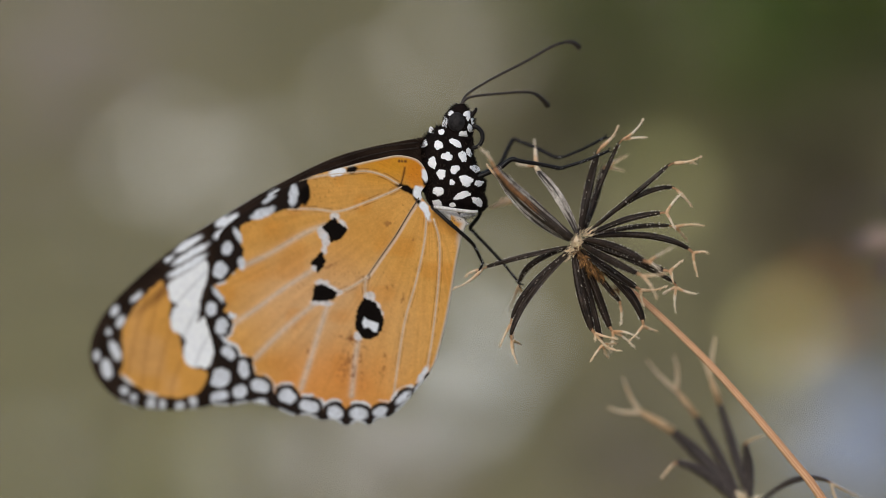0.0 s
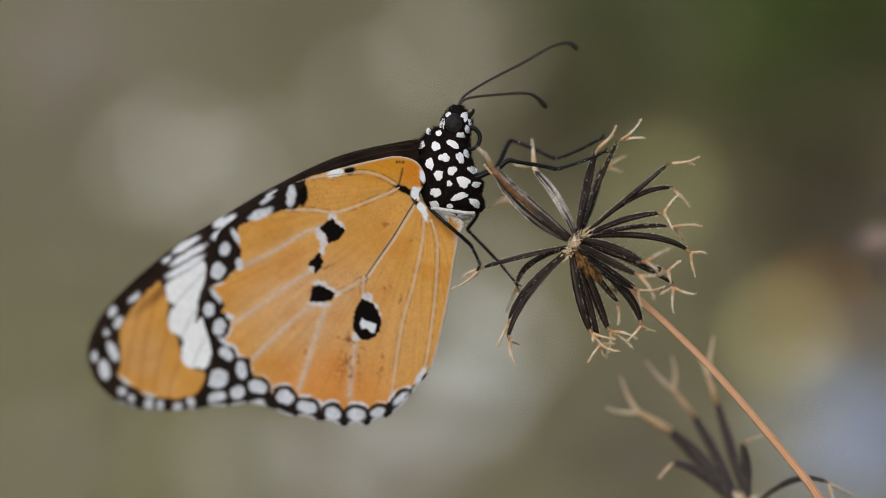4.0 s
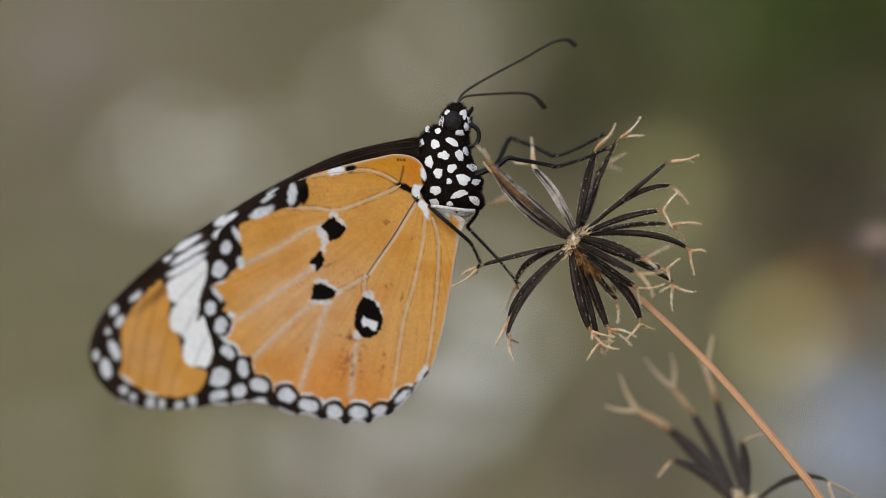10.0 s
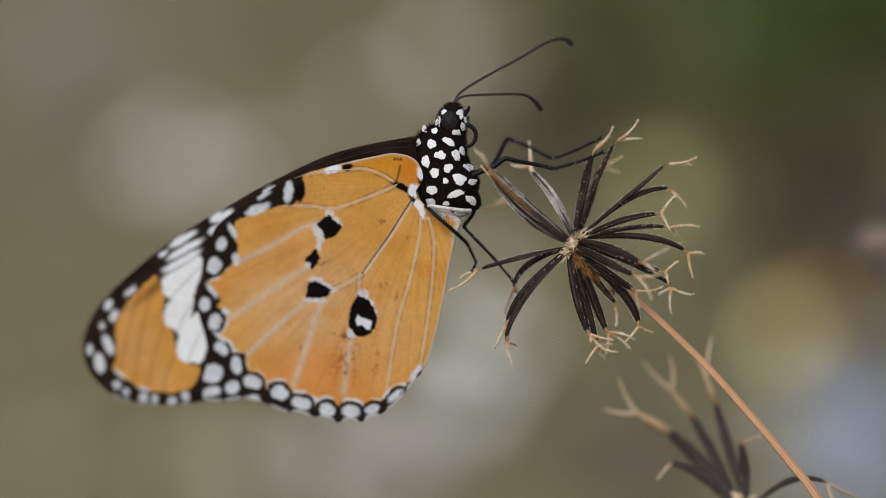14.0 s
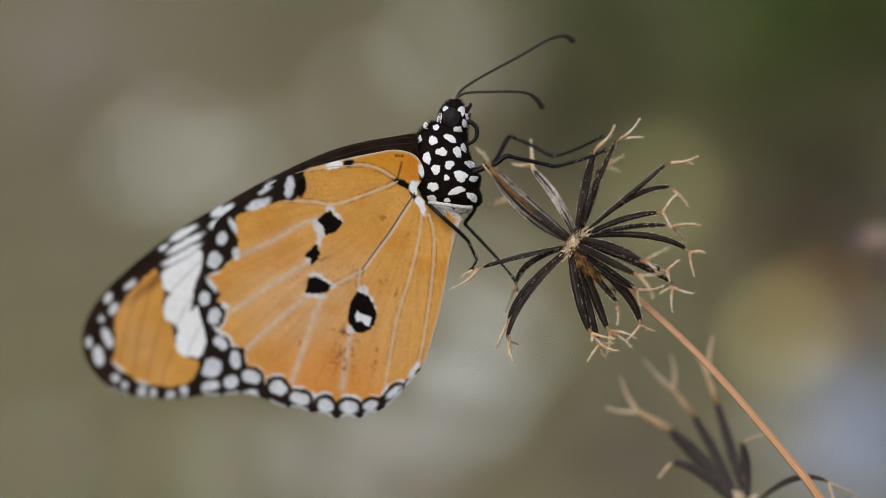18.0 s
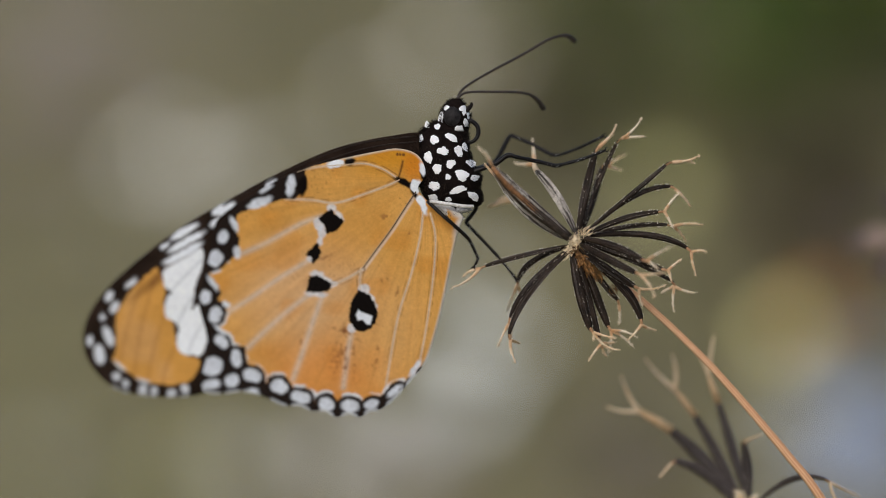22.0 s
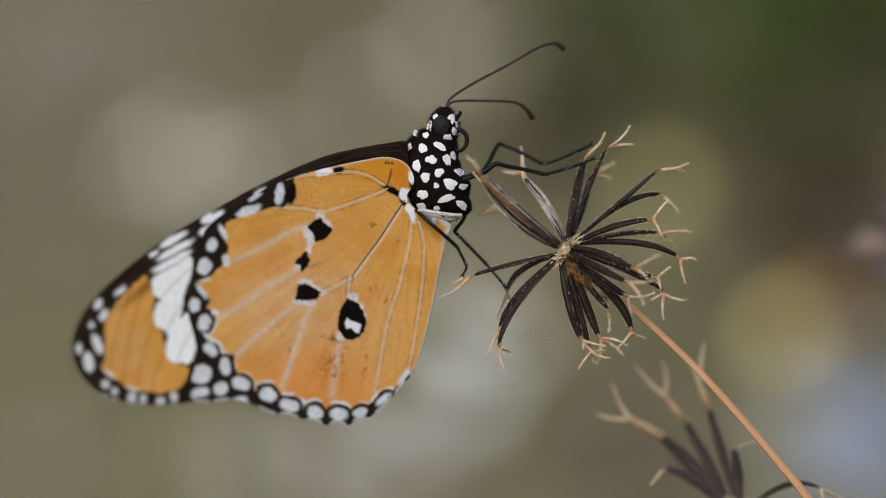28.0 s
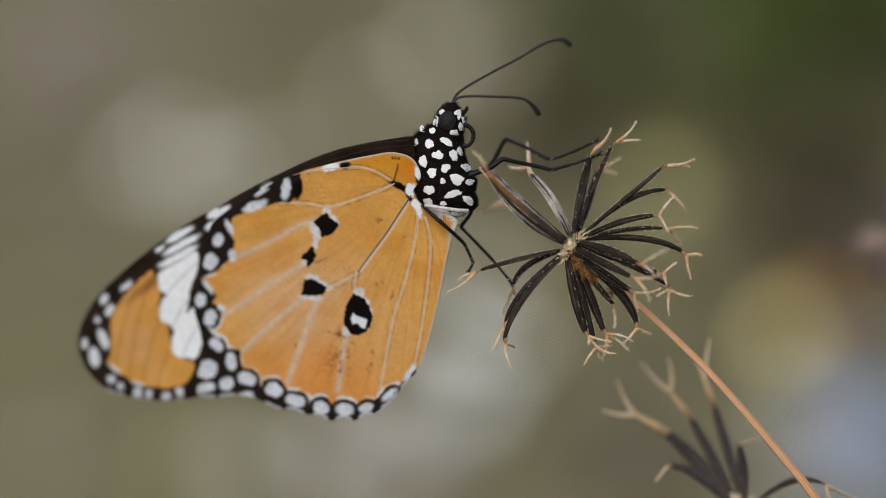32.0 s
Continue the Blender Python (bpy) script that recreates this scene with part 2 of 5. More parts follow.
def leaf_into(bm, base, way, up, length, width, droop):
    side = way.cross(up).normalized()
    rows = []
    for i in range(7):
        t = i / 6
        w = width * math.sin(math.pi * min(1, 0.08 + 0.92 * t) ** 0.8) * 0.5
        c = base + way * (length * t) + up * (length * (0.35 * t - droop * t * t))
        rows.append([bm.verts.new(c - side * w), bm.verts.new(c - up * (w * 0.25)), bm.verts.new(c + side * w)])
    for a, b in zip(rows, rows[1:]):
        for j in range(2):
            bm.faces.new((a[j], a[j + 1], b[j + 1], b[j]))


def weed(x, y, radius, height, leaves, mat, name, label, seed):
    rnd = random.Random(seed)
    root = thing(name, pose(x, y, 0), label, "plant", "weeds on the ground")
    bm = bmesh.new()
    stems = max(3, leaves // 12)
    tips = []
    for i in range(stems):
        a = rnd.uniform(0, 6.283)
        tip = Vector((math.cos(a), math.sin(a), 0)) * radius * rnd.uniform(0.1, 0.75) + Vector((0, 0, height * rnd.uniform(0.4, 1)))
        mid = tip * 0.5 + Vector((0, 0, height * 0.12))
        path = curve([(0, 0, -0.015), tuple(mid), tuple(tip)], 4)
        tube(bm, path, list(np.linspace(0.003, 0.001, len(path))), 5)
        tips.append(path)
    part("stalk", bm, mat, root)
    for i in range(leaves):
        path = tips[i % stems]
        base = Vector(path[rnd.randrange(2, len(path))])
        a = rnd.uniform(0, 6.283)
        bm = bmesh.new()
        size = radius * rnd.uniform(0.35, 0.65)
        leaf_into(bm, base, Vector((math.cos(a), math.sin(a), rnd.uniform(0, 0.3))).normalized(), Vector((0, 0, 1)), size, size * 0.5,
                  rnd.uniform(0.2, 0.6))
        part("leaf", bm, mat, root)


def grass(name, x0, x1, y0, y1, count, length, mat, label, seed):
    rnd = random.Random(seed)
    bm = bmesh.new()
    for i in range(count):
        b = Vector((rnd.uniform(x0, x1), rnd.uniform(y0, y1), -0.02))
        a = rnd.uniform(0, 6.283)
        leaf_into(bm, b, Vector((math.cos(a) * 0.7, math.sin(a) * 0.7, 0.7)), Vector((0, 0, 1)), length * rnd.uniform(0.5, 1.2), 0.004, 0.5)
    ob = new(name, finish(name, bm, mat))
    tagged(ob, label, "grass", kind="stuff")


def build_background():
    # stones by kind: place and half width in metres, fitted to the blurred tones of the camera's view
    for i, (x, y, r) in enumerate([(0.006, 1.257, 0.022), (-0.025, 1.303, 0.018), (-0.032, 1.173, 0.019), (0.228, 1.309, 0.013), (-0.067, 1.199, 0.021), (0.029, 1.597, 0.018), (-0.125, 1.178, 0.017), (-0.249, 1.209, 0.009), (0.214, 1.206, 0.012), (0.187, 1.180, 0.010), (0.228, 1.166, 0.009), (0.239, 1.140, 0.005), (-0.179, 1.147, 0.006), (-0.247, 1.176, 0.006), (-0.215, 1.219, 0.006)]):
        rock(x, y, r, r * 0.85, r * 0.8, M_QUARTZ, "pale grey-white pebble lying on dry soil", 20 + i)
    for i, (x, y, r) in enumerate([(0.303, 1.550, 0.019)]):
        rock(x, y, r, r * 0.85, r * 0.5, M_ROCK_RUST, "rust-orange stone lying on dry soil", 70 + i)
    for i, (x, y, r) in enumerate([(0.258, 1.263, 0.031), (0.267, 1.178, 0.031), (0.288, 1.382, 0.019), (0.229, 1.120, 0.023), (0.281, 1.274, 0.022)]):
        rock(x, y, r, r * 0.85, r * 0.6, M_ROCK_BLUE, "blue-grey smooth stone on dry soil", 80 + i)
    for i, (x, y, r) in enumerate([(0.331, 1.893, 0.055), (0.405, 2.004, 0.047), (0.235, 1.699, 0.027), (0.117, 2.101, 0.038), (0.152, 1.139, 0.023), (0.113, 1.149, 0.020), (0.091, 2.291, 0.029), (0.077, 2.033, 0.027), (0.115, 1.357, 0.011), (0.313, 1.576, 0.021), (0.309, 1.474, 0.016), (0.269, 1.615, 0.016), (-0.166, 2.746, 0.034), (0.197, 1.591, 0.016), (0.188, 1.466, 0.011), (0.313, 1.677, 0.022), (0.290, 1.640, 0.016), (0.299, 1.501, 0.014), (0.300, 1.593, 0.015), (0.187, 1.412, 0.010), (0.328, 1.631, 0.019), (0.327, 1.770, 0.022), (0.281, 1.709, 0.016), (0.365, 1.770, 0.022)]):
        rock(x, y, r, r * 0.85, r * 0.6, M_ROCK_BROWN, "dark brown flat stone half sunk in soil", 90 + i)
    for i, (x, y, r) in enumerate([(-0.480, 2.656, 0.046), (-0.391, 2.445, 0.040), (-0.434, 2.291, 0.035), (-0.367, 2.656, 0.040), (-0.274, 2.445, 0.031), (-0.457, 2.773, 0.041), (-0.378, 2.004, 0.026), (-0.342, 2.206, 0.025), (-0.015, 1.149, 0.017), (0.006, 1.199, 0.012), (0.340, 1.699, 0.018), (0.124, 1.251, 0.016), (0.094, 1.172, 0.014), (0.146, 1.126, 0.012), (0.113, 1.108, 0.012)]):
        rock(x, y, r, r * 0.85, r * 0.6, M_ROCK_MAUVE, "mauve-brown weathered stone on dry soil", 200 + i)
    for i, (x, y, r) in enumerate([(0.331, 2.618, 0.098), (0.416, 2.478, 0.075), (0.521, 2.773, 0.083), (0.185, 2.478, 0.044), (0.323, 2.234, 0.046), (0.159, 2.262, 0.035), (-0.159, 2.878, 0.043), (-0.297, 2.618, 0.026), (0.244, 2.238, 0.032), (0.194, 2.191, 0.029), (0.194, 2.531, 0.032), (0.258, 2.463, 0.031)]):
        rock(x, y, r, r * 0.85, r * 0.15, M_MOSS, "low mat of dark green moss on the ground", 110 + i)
    # added chips that stand in for blurred glints, placed at the discs in the view
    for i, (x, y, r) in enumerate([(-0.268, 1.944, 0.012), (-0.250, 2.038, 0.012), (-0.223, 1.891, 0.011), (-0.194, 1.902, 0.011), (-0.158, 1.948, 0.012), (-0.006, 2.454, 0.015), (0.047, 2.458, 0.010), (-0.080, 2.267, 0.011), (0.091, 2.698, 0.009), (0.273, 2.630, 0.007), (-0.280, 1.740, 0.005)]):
        chip(x, y, r, M_CHIP, "pale glossy stone added for a blurred light disc", 401 + i)
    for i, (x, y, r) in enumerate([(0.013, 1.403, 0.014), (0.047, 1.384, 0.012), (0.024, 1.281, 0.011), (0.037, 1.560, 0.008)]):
        chip(x, y, r, M_CHIP_BLUE, "blue-grey glossy stone added for a blurred light disc", 421 + i)
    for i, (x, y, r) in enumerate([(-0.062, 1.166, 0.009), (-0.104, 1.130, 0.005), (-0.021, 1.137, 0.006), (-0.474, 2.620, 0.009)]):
        chip(x, y, r, M_CHIP_MAUVE, "mauve-grey glossy stone added for a blurred light disc", 441 + i)
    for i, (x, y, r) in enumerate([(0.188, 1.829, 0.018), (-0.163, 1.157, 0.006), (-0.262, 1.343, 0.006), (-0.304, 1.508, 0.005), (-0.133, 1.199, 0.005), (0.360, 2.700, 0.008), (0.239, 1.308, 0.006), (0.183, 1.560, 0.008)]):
        chip(x, y, r, M_CHIP_OLIVE, "olive glossy stone added for a blurred light disc", 461 + i)
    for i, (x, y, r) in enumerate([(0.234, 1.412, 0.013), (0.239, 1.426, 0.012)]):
        chip(x, y, r, M_CHIP_YELLOW, "yellow glossy stone added for a blurred light disc", 481 + i)
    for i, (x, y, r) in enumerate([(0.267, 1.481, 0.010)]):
        chip(x, y, r, M_CHIP_RUST, "rust-orange glossy stone added for a blurred light disc", 501 + i)
    # weeds likewise placed and sized to fit dark and green areas of the view
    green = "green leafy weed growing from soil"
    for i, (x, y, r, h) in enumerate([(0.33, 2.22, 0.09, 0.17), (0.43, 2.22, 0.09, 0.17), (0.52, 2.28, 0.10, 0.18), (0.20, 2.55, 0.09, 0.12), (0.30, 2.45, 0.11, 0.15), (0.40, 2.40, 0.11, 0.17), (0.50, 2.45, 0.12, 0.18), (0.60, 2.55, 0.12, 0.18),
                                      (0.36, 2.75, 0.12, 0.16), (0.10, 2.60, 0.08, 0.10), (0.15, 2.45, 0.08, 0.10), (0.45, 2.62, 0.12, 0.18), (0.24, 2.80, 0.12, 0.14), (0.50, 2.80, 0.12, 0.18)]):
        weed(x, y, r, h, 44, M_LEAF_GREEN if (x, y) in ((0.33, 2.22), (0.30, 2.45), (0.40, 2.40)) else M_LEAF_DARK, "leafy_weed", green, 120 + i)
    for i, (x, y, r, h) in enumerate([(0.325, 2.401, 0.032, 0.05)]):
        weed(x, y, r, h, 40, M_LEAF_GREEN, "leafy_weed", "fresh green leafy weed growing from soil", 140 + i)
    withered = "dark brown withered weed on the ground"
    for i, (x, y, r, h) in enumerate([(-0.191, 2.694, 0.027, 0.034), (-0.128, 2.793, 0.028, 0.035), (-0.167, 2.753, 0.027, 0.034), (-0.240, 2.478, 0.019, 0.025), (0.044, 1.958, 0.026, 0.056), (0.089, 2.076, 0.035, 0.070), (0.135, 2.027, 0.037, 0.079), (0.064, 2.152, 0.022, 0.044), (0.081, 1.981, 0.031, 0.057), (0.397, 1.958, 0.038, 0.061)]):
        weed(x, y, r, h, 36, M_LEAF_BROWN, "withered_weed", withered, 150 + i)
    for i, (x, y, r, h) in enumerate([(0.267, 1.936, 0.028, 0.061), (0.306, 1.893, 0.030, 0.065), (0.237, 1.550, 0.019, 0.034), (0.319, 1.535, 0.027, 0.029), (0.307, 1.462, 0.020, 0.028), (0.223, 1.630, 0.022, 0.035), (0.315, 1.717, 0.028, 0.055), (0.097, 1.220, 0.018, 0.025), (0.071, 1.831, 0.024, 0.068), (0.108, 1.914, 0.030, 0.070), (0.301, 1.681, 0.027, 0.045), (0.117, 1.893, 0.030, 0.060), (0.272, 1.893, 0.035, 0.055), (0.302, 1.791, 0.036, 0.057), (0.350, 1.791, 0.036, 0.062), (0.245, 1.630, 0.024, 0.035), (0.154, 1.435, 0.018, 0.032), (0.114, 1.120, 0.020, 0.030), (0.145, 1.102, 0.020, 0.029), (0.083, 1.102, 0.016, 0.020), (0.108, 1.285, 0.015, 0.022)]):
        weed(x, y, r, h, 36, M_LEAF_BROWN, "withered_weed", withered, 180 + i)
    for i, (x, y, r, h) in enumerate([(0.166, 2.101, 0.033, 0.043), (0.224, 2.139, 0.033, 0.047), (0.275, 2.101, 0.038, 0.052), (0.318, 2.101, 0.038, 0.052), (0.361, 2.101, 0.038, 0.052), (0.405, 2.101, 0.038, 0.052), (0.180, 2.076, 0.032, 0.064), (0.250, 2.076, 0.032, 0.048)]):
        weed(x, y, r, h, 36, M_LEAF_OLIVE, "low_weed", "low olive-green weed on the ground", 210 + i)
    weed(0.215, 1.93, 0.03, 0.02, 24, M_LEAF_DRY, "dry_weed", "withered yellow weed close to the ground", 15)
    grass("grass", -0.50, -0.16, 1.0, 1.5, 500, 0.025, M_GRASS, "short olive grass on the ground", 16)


build_ground()
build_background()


# ---- the dry plant with its two seed heads ----
BASE = PLATE.inverted() @ Vector((0.105, 0.03, -0.01))
plant = thing("seed_plant", PLATE @ Matrix.Translation(BASE), "dry plant with copper-brown stem and black spiky seed heads", "plant")


def on_plant(u, v, d=0.0):
    return at(u, v, d * 0.8) - BASE


def bezier3(a, b, c, n):
    """From a to c, passing b half way."""
    ctrl = b * 2 - (a + c) * 0.5
    return [a * ((1 - t) ** 2) + ctrl * (2 * t * (1 - t)) + c * (t * t) for t in np.linspace(0, 1, n)]


def rib_line(path, radii, shift, flat, first, last):
    """A line along the front of a seed, shift of its half width off the middle."""
    line = []
    for j in range(first, last):
        fwd = (path[j] - path[j - 1]).normalized()
        out = fwd.cross(Vector((0, 1, 0))).normalized()
        line.append(path[j] + out * radii[j] * shift - Vector((0, 1, 0)) * radii[j] * flat * math.sqrt(1 - shift * shift))
    return line


def achene(base, mid, tip, width, mat, awns, awn_mat, seed, flat=0.7, bristles=60, fork=None, stout=0.85):
    """A slender ribbed seed with barbed awns at its end."""
    rnd = random.Random(seed)
    path = bezier3(base, mid, tip, 15)
    w = width * U * 0.44
    radii = [w * (0.26 + 0.74 * math.sin(math.pi * min(1.0, 0.08 + t * 0.83)) ** 0.85) for t in np.linspace(0, 1, 15)]
    radii[-1] = w * 0.35
    bm = bmesh.new()
    tube(bm, path, radii, 12, 0.16, flat)
    ob = part("achene", bm, mat, plant)
    ridge = rnd.uniform(-1.9, -1.2)
    bm = bmesh.new()
    for i in range(bristles):
        k = rnd.uniform(0.8, 13.5)
        j = int(k)
        c = path[j].lerp(path[j + 1], k - j)
        fwd = (path[j + 1] - path[j]).normalized()
        a = fwd.cross(Vector((0, 1, 0))).normalized()
        ang = rnd.choice((0.1, 0.0, -0.1, -0.25, math.pi, math.pi - 0.1, math.pi + 0.1, math.pi + 0.25, ridge if seed % 3 else 0.0))
        out = a * math.cos(ang) + Vector((0, 1, 0)) * math.sin(ang) * flat
        p = c + out * radii[j] * 0.93
        ln = rnd.uniform(1.6, 3.4) * U
        tube(bm, [p, p + (out * 0.75 + fwd * 0.6) * ln * 0.5, p + (out * 0.7 + fwd * 0.75) * ln], [0.68 * U, 0.55 * U, 0.2 * U], 4)
    part("bristles", bm, M_BRISTLE, ob, "pale bristles", "stuff")
    pale = mat in (M_ACHENE_BROWN, M_ACHENE_GREY)
    streaks = [(rnd.uniform(-0.95, 0.95), rnd.uniform(0.35, 1.1), rnd.randrange(1, 9), rnd.randrange(4, 9)) for k in range(18 if mat is M_ACHENE_GREY else 34 if pale else 7)]
    if pale:
        streaks += [(-0.93, 1.5, 1, 14), (0.93, 1.6, 1, 14), (-0.55, 0.9, 1, 13)]
    if bristles > 20:
        bm = bmesh.new()
        for shift, broad, first, length in streaks:
            line = rib_line(path, radii, shift, flat, first, min(15, first + length))
            n = len(line)
            tube(bm, line, [broad * U * (0.3 + math.sin(math.pi * (j + 0.5) / n)) * rnd.uniform(0.7, 1.2) for j in range(n)], 5)
        part("rib", bm, M_RIB if pale else M_RIB_GLINT, ob, "broken pale ribs" if pale else "raised dark ribs, highlight in their colour", "stuff")
        if mat is M_ACHENE_BROWN:
            for shift, broad, first in ((0.16, 4.4, 5), (-0.10, 2.6, 3), (0.34, 1.6, 7)):
                bm = bmesh.new()
                line = rib_line(path, radii, shift, flat, first, 15)
                tube(bm, line, [broad * U * min(1, 0.25 + j / 6) * rnd.uniform(0.8, 1.1) for j in range(len(line))], 6)
                part("rib", bm, M_RUST, ob, "rust-brown rib")
    # a short brown neck carries the awns
    mean = sum(awns, Vector()) / len(awns)
    fork = fork or tip + (mean - tip).normalized() * 7 * U
    bm = bmesh.new()
    neck = [tip - (path[-1] - path[-2]) * 0.5, tip.lerp(fork, 0.5), fork + (fork - tip).normalized() * 2 * U]
    thick = min(w * 0.46, 3.1 * U) if (fork - tip).length < 20 * U else w * 0.72
    tube(bm, neck, [thick, thick * 0.85, thick * 0.5], 8)
    part("neck", bm, M_AWN if 1.5 < stout < 1.8 or stout > 2 else M_NECK_PALE if stout > 1.8 else M_NECK, ob, "pale brown neck")
    tip = fork
    for end in awns:
        bm = bmesh.new()
        span = end - tip
        bow = Vector((span.z, 0, -span.x)) * rnd.uniform(-0.09, 0.09)
        line = bezier3(tip, tip + span * 0.5 + bow, end, 9)
        tube(bm, line, [r * U * stout * (0.8 if 1.8 < stout < 2 else 1) for r in (3.0, 2.8, 2.6, 2.4, 2.2, 1.9, 1.6, 1.2, 0.4)], 6)
        for i in range(26):
            k = rnd.randrange(2, 9)
            d = (line[k] - line[k - 1]).normalized()
            s = d.cross(Vector((0, 1, 0))).normalized() * rnd.choice((-1, 1))
            p = line[k] + d * rnd.uniform(-1, 1) * 3 * U
            tube(bm, [p, p + s * rnd.uniform(2.4, 4.2) * U - d * rnd.uniform(2.5, 4.5) * U], [0.75 * U, 0.15 * U], 4)
        awn = part("awn", bm, awn_mat, ob)
        if bristles > 20:
            bm = bmesh.new()
            tube(bm, line[:4], [r * U * stout * (0.8 if 1.8 < stout < 2 else 1) for r in (3.4, 3.2, 2.9, 2.2)], 7, 0.1)
            part("sheath", bm, M_SHEATH, awn, "orange-brown sheath")
    return ob


def build_stem():
    pts = [tuple(on_plant(*p)) for p in ((1030, 446, 0.6), (1065, 474, 1.6), (1100, 502, 1.8), (1142, 536, 1.6), (1203, 592, 1.3), (1265, 654, 1.2),
                                         (1334, 732, 1.0), (1400, 811, 0.9), (1456, 884, 0.8), (1560, 1060, 2), (1700, 1400, 5))]
    q = BASE * 0
    pts += [tuple(Vector(pts[-1]).lerp(q, 0.4) + Vector((0.012, 0, 0))), tuple(Vector(pts[-1]).lerp(q, 0.75) + Vector((0.008, 0, 0))), (0, 0, -0.01)]
    path = curve(pts, 7)
    n = len(path)
    bm = bmesh.new()
    tube(bm, path, [U * (5.0 + 1.2 * min(1, i / 50) + 6 * (i / n) ** 3) for i in range(n)], 12, 0.13)
    stem = part("stem", bm, M_STEM, plant, "copper-brown grooved dry stem")
    width = [U * (5.0 + 1.2 * min(1, i / 50) + 6 * (i / n) ** 3) for i in range(n)]
    # stripes on the camera side paint the stem's highlight and groove shade
    for shift, mat, thick in ((0.55, M_STEM_LIT, 1.2), (-0.1, M_STEM_LIT, 0.9), (0.25, M_STEM_SHADE, 0.7), (-0.5, M_STEM_SHADE, 0.8)):
        bm = bmesh.new()
        line = []
        for i in range(8, n - 1):
            fwd = Vector(path[i + 1] - path[i - 1]).normalized()
            out = Vector((0, 1, 0)).cross(fwd).normalized()
            front = fwd.cross(out).normalized()
            front = front if front.y < 0 else -front
            line.append(Vector(path[i]) + (out * shift + front * math.sqrt(1 - shift * shift)) * width[i] * 0.98)
        tube(bm, line, thick * U, 5)
        part("ridge", bm, mat, stem, "lengthwise stem stripe with painted highlight or groove shade")
    bm = bmesh.new()
    line = curve([tuple(on_plant(*p)) for p in ((1322, 905, 14), (1345, 960, 14), (1410, 1080, 10), (1520, 1220, 4), (1640, 1330, 4.6), (1690, 1380, 4.9))], 6)
    tube(bm, line, 6.5 * U, 8, 0.09)
    part("stem", bm, M_STEM, plant, "copper-brown side stalk")


def chaff(centre, reach, count, mat, name, label, seed, squash=1.0, aim=None):
    rnd = random.Random(seed)
    bm = bmesh.new()
    for i in range(count):
        d = Vector((rnd.gauss(0, 1), rnd.gauss(0, 1), rnd.gauss(0, 1))).normalized()
        if aim is not None:
            d = (d * 0.75 + aim).normalized()
        a = centre + d * reach * rnd.uniform(0.1, 0.45)
        b = centre + d * reach * rnd.uniform(0.7, 1.15)
        m = (a + b) * 0.5 + Vector((rnd.gauss(0, 1), rnd.gauss(0, 1), rnd.gauss(0, 1))) * reach * (0.3 if squash < 0.5 else 0.12)
        tube(bm, [a, m, b], [1.8 * U * min(1, squash), 2.2 * U * squash, 0.4 * U], 5)
    part(name, bm, mat, plant, label, "stuff")


def matted(clumps, c, mat, name, label, seed, big=1.0, stringy=1.0):
    """Crumpled papery scales and fibres lying roughly away from the middle of the head."""
    rnd = random.Random(seed)
    bm = bmesh.new()
    for u, v, d, reach, count in clumps:
        for i in range(int(count * 1.6)):
            t, k = rnd.uniform(0, 6.283), math.sqrt(rnd.random())
            p = on_plant(u + reach * k * math.cos(t), v + reach * k * math.sin(t), d + rnd.gauss(0, 0.35))
            away = (p - c) * 1500 + Vector((rnd.gauss(0, 1), rnd.gauss(0, 0.7), rnd.gauss(0, 1))) * 0.75
            away.normalize()
            ln = rnd.uniform(4.0, 9.0) * U * big * stringy
            side = Vector((rnd.gauss(0, 1), rnd.gauss(0, 1), rnd.gauss(0, 1))) * ln * 0.25 / stringy
            w = rnd.choice((0.45, 0.5, 0.6, 0.7, 1.0, 1.8)) * U * big
            tube(bm, [p - away * ln * 0.5, p - away * ln * 0.1 + side, p + away * ln * 0.25 + side * 0.8, p + away * ln * 0.6], [w * 0.5, w, w * 0.8, w * 0.15], 5, 0.0, 0.45)
    part(name, bm, mat, plant, label, "stuff")


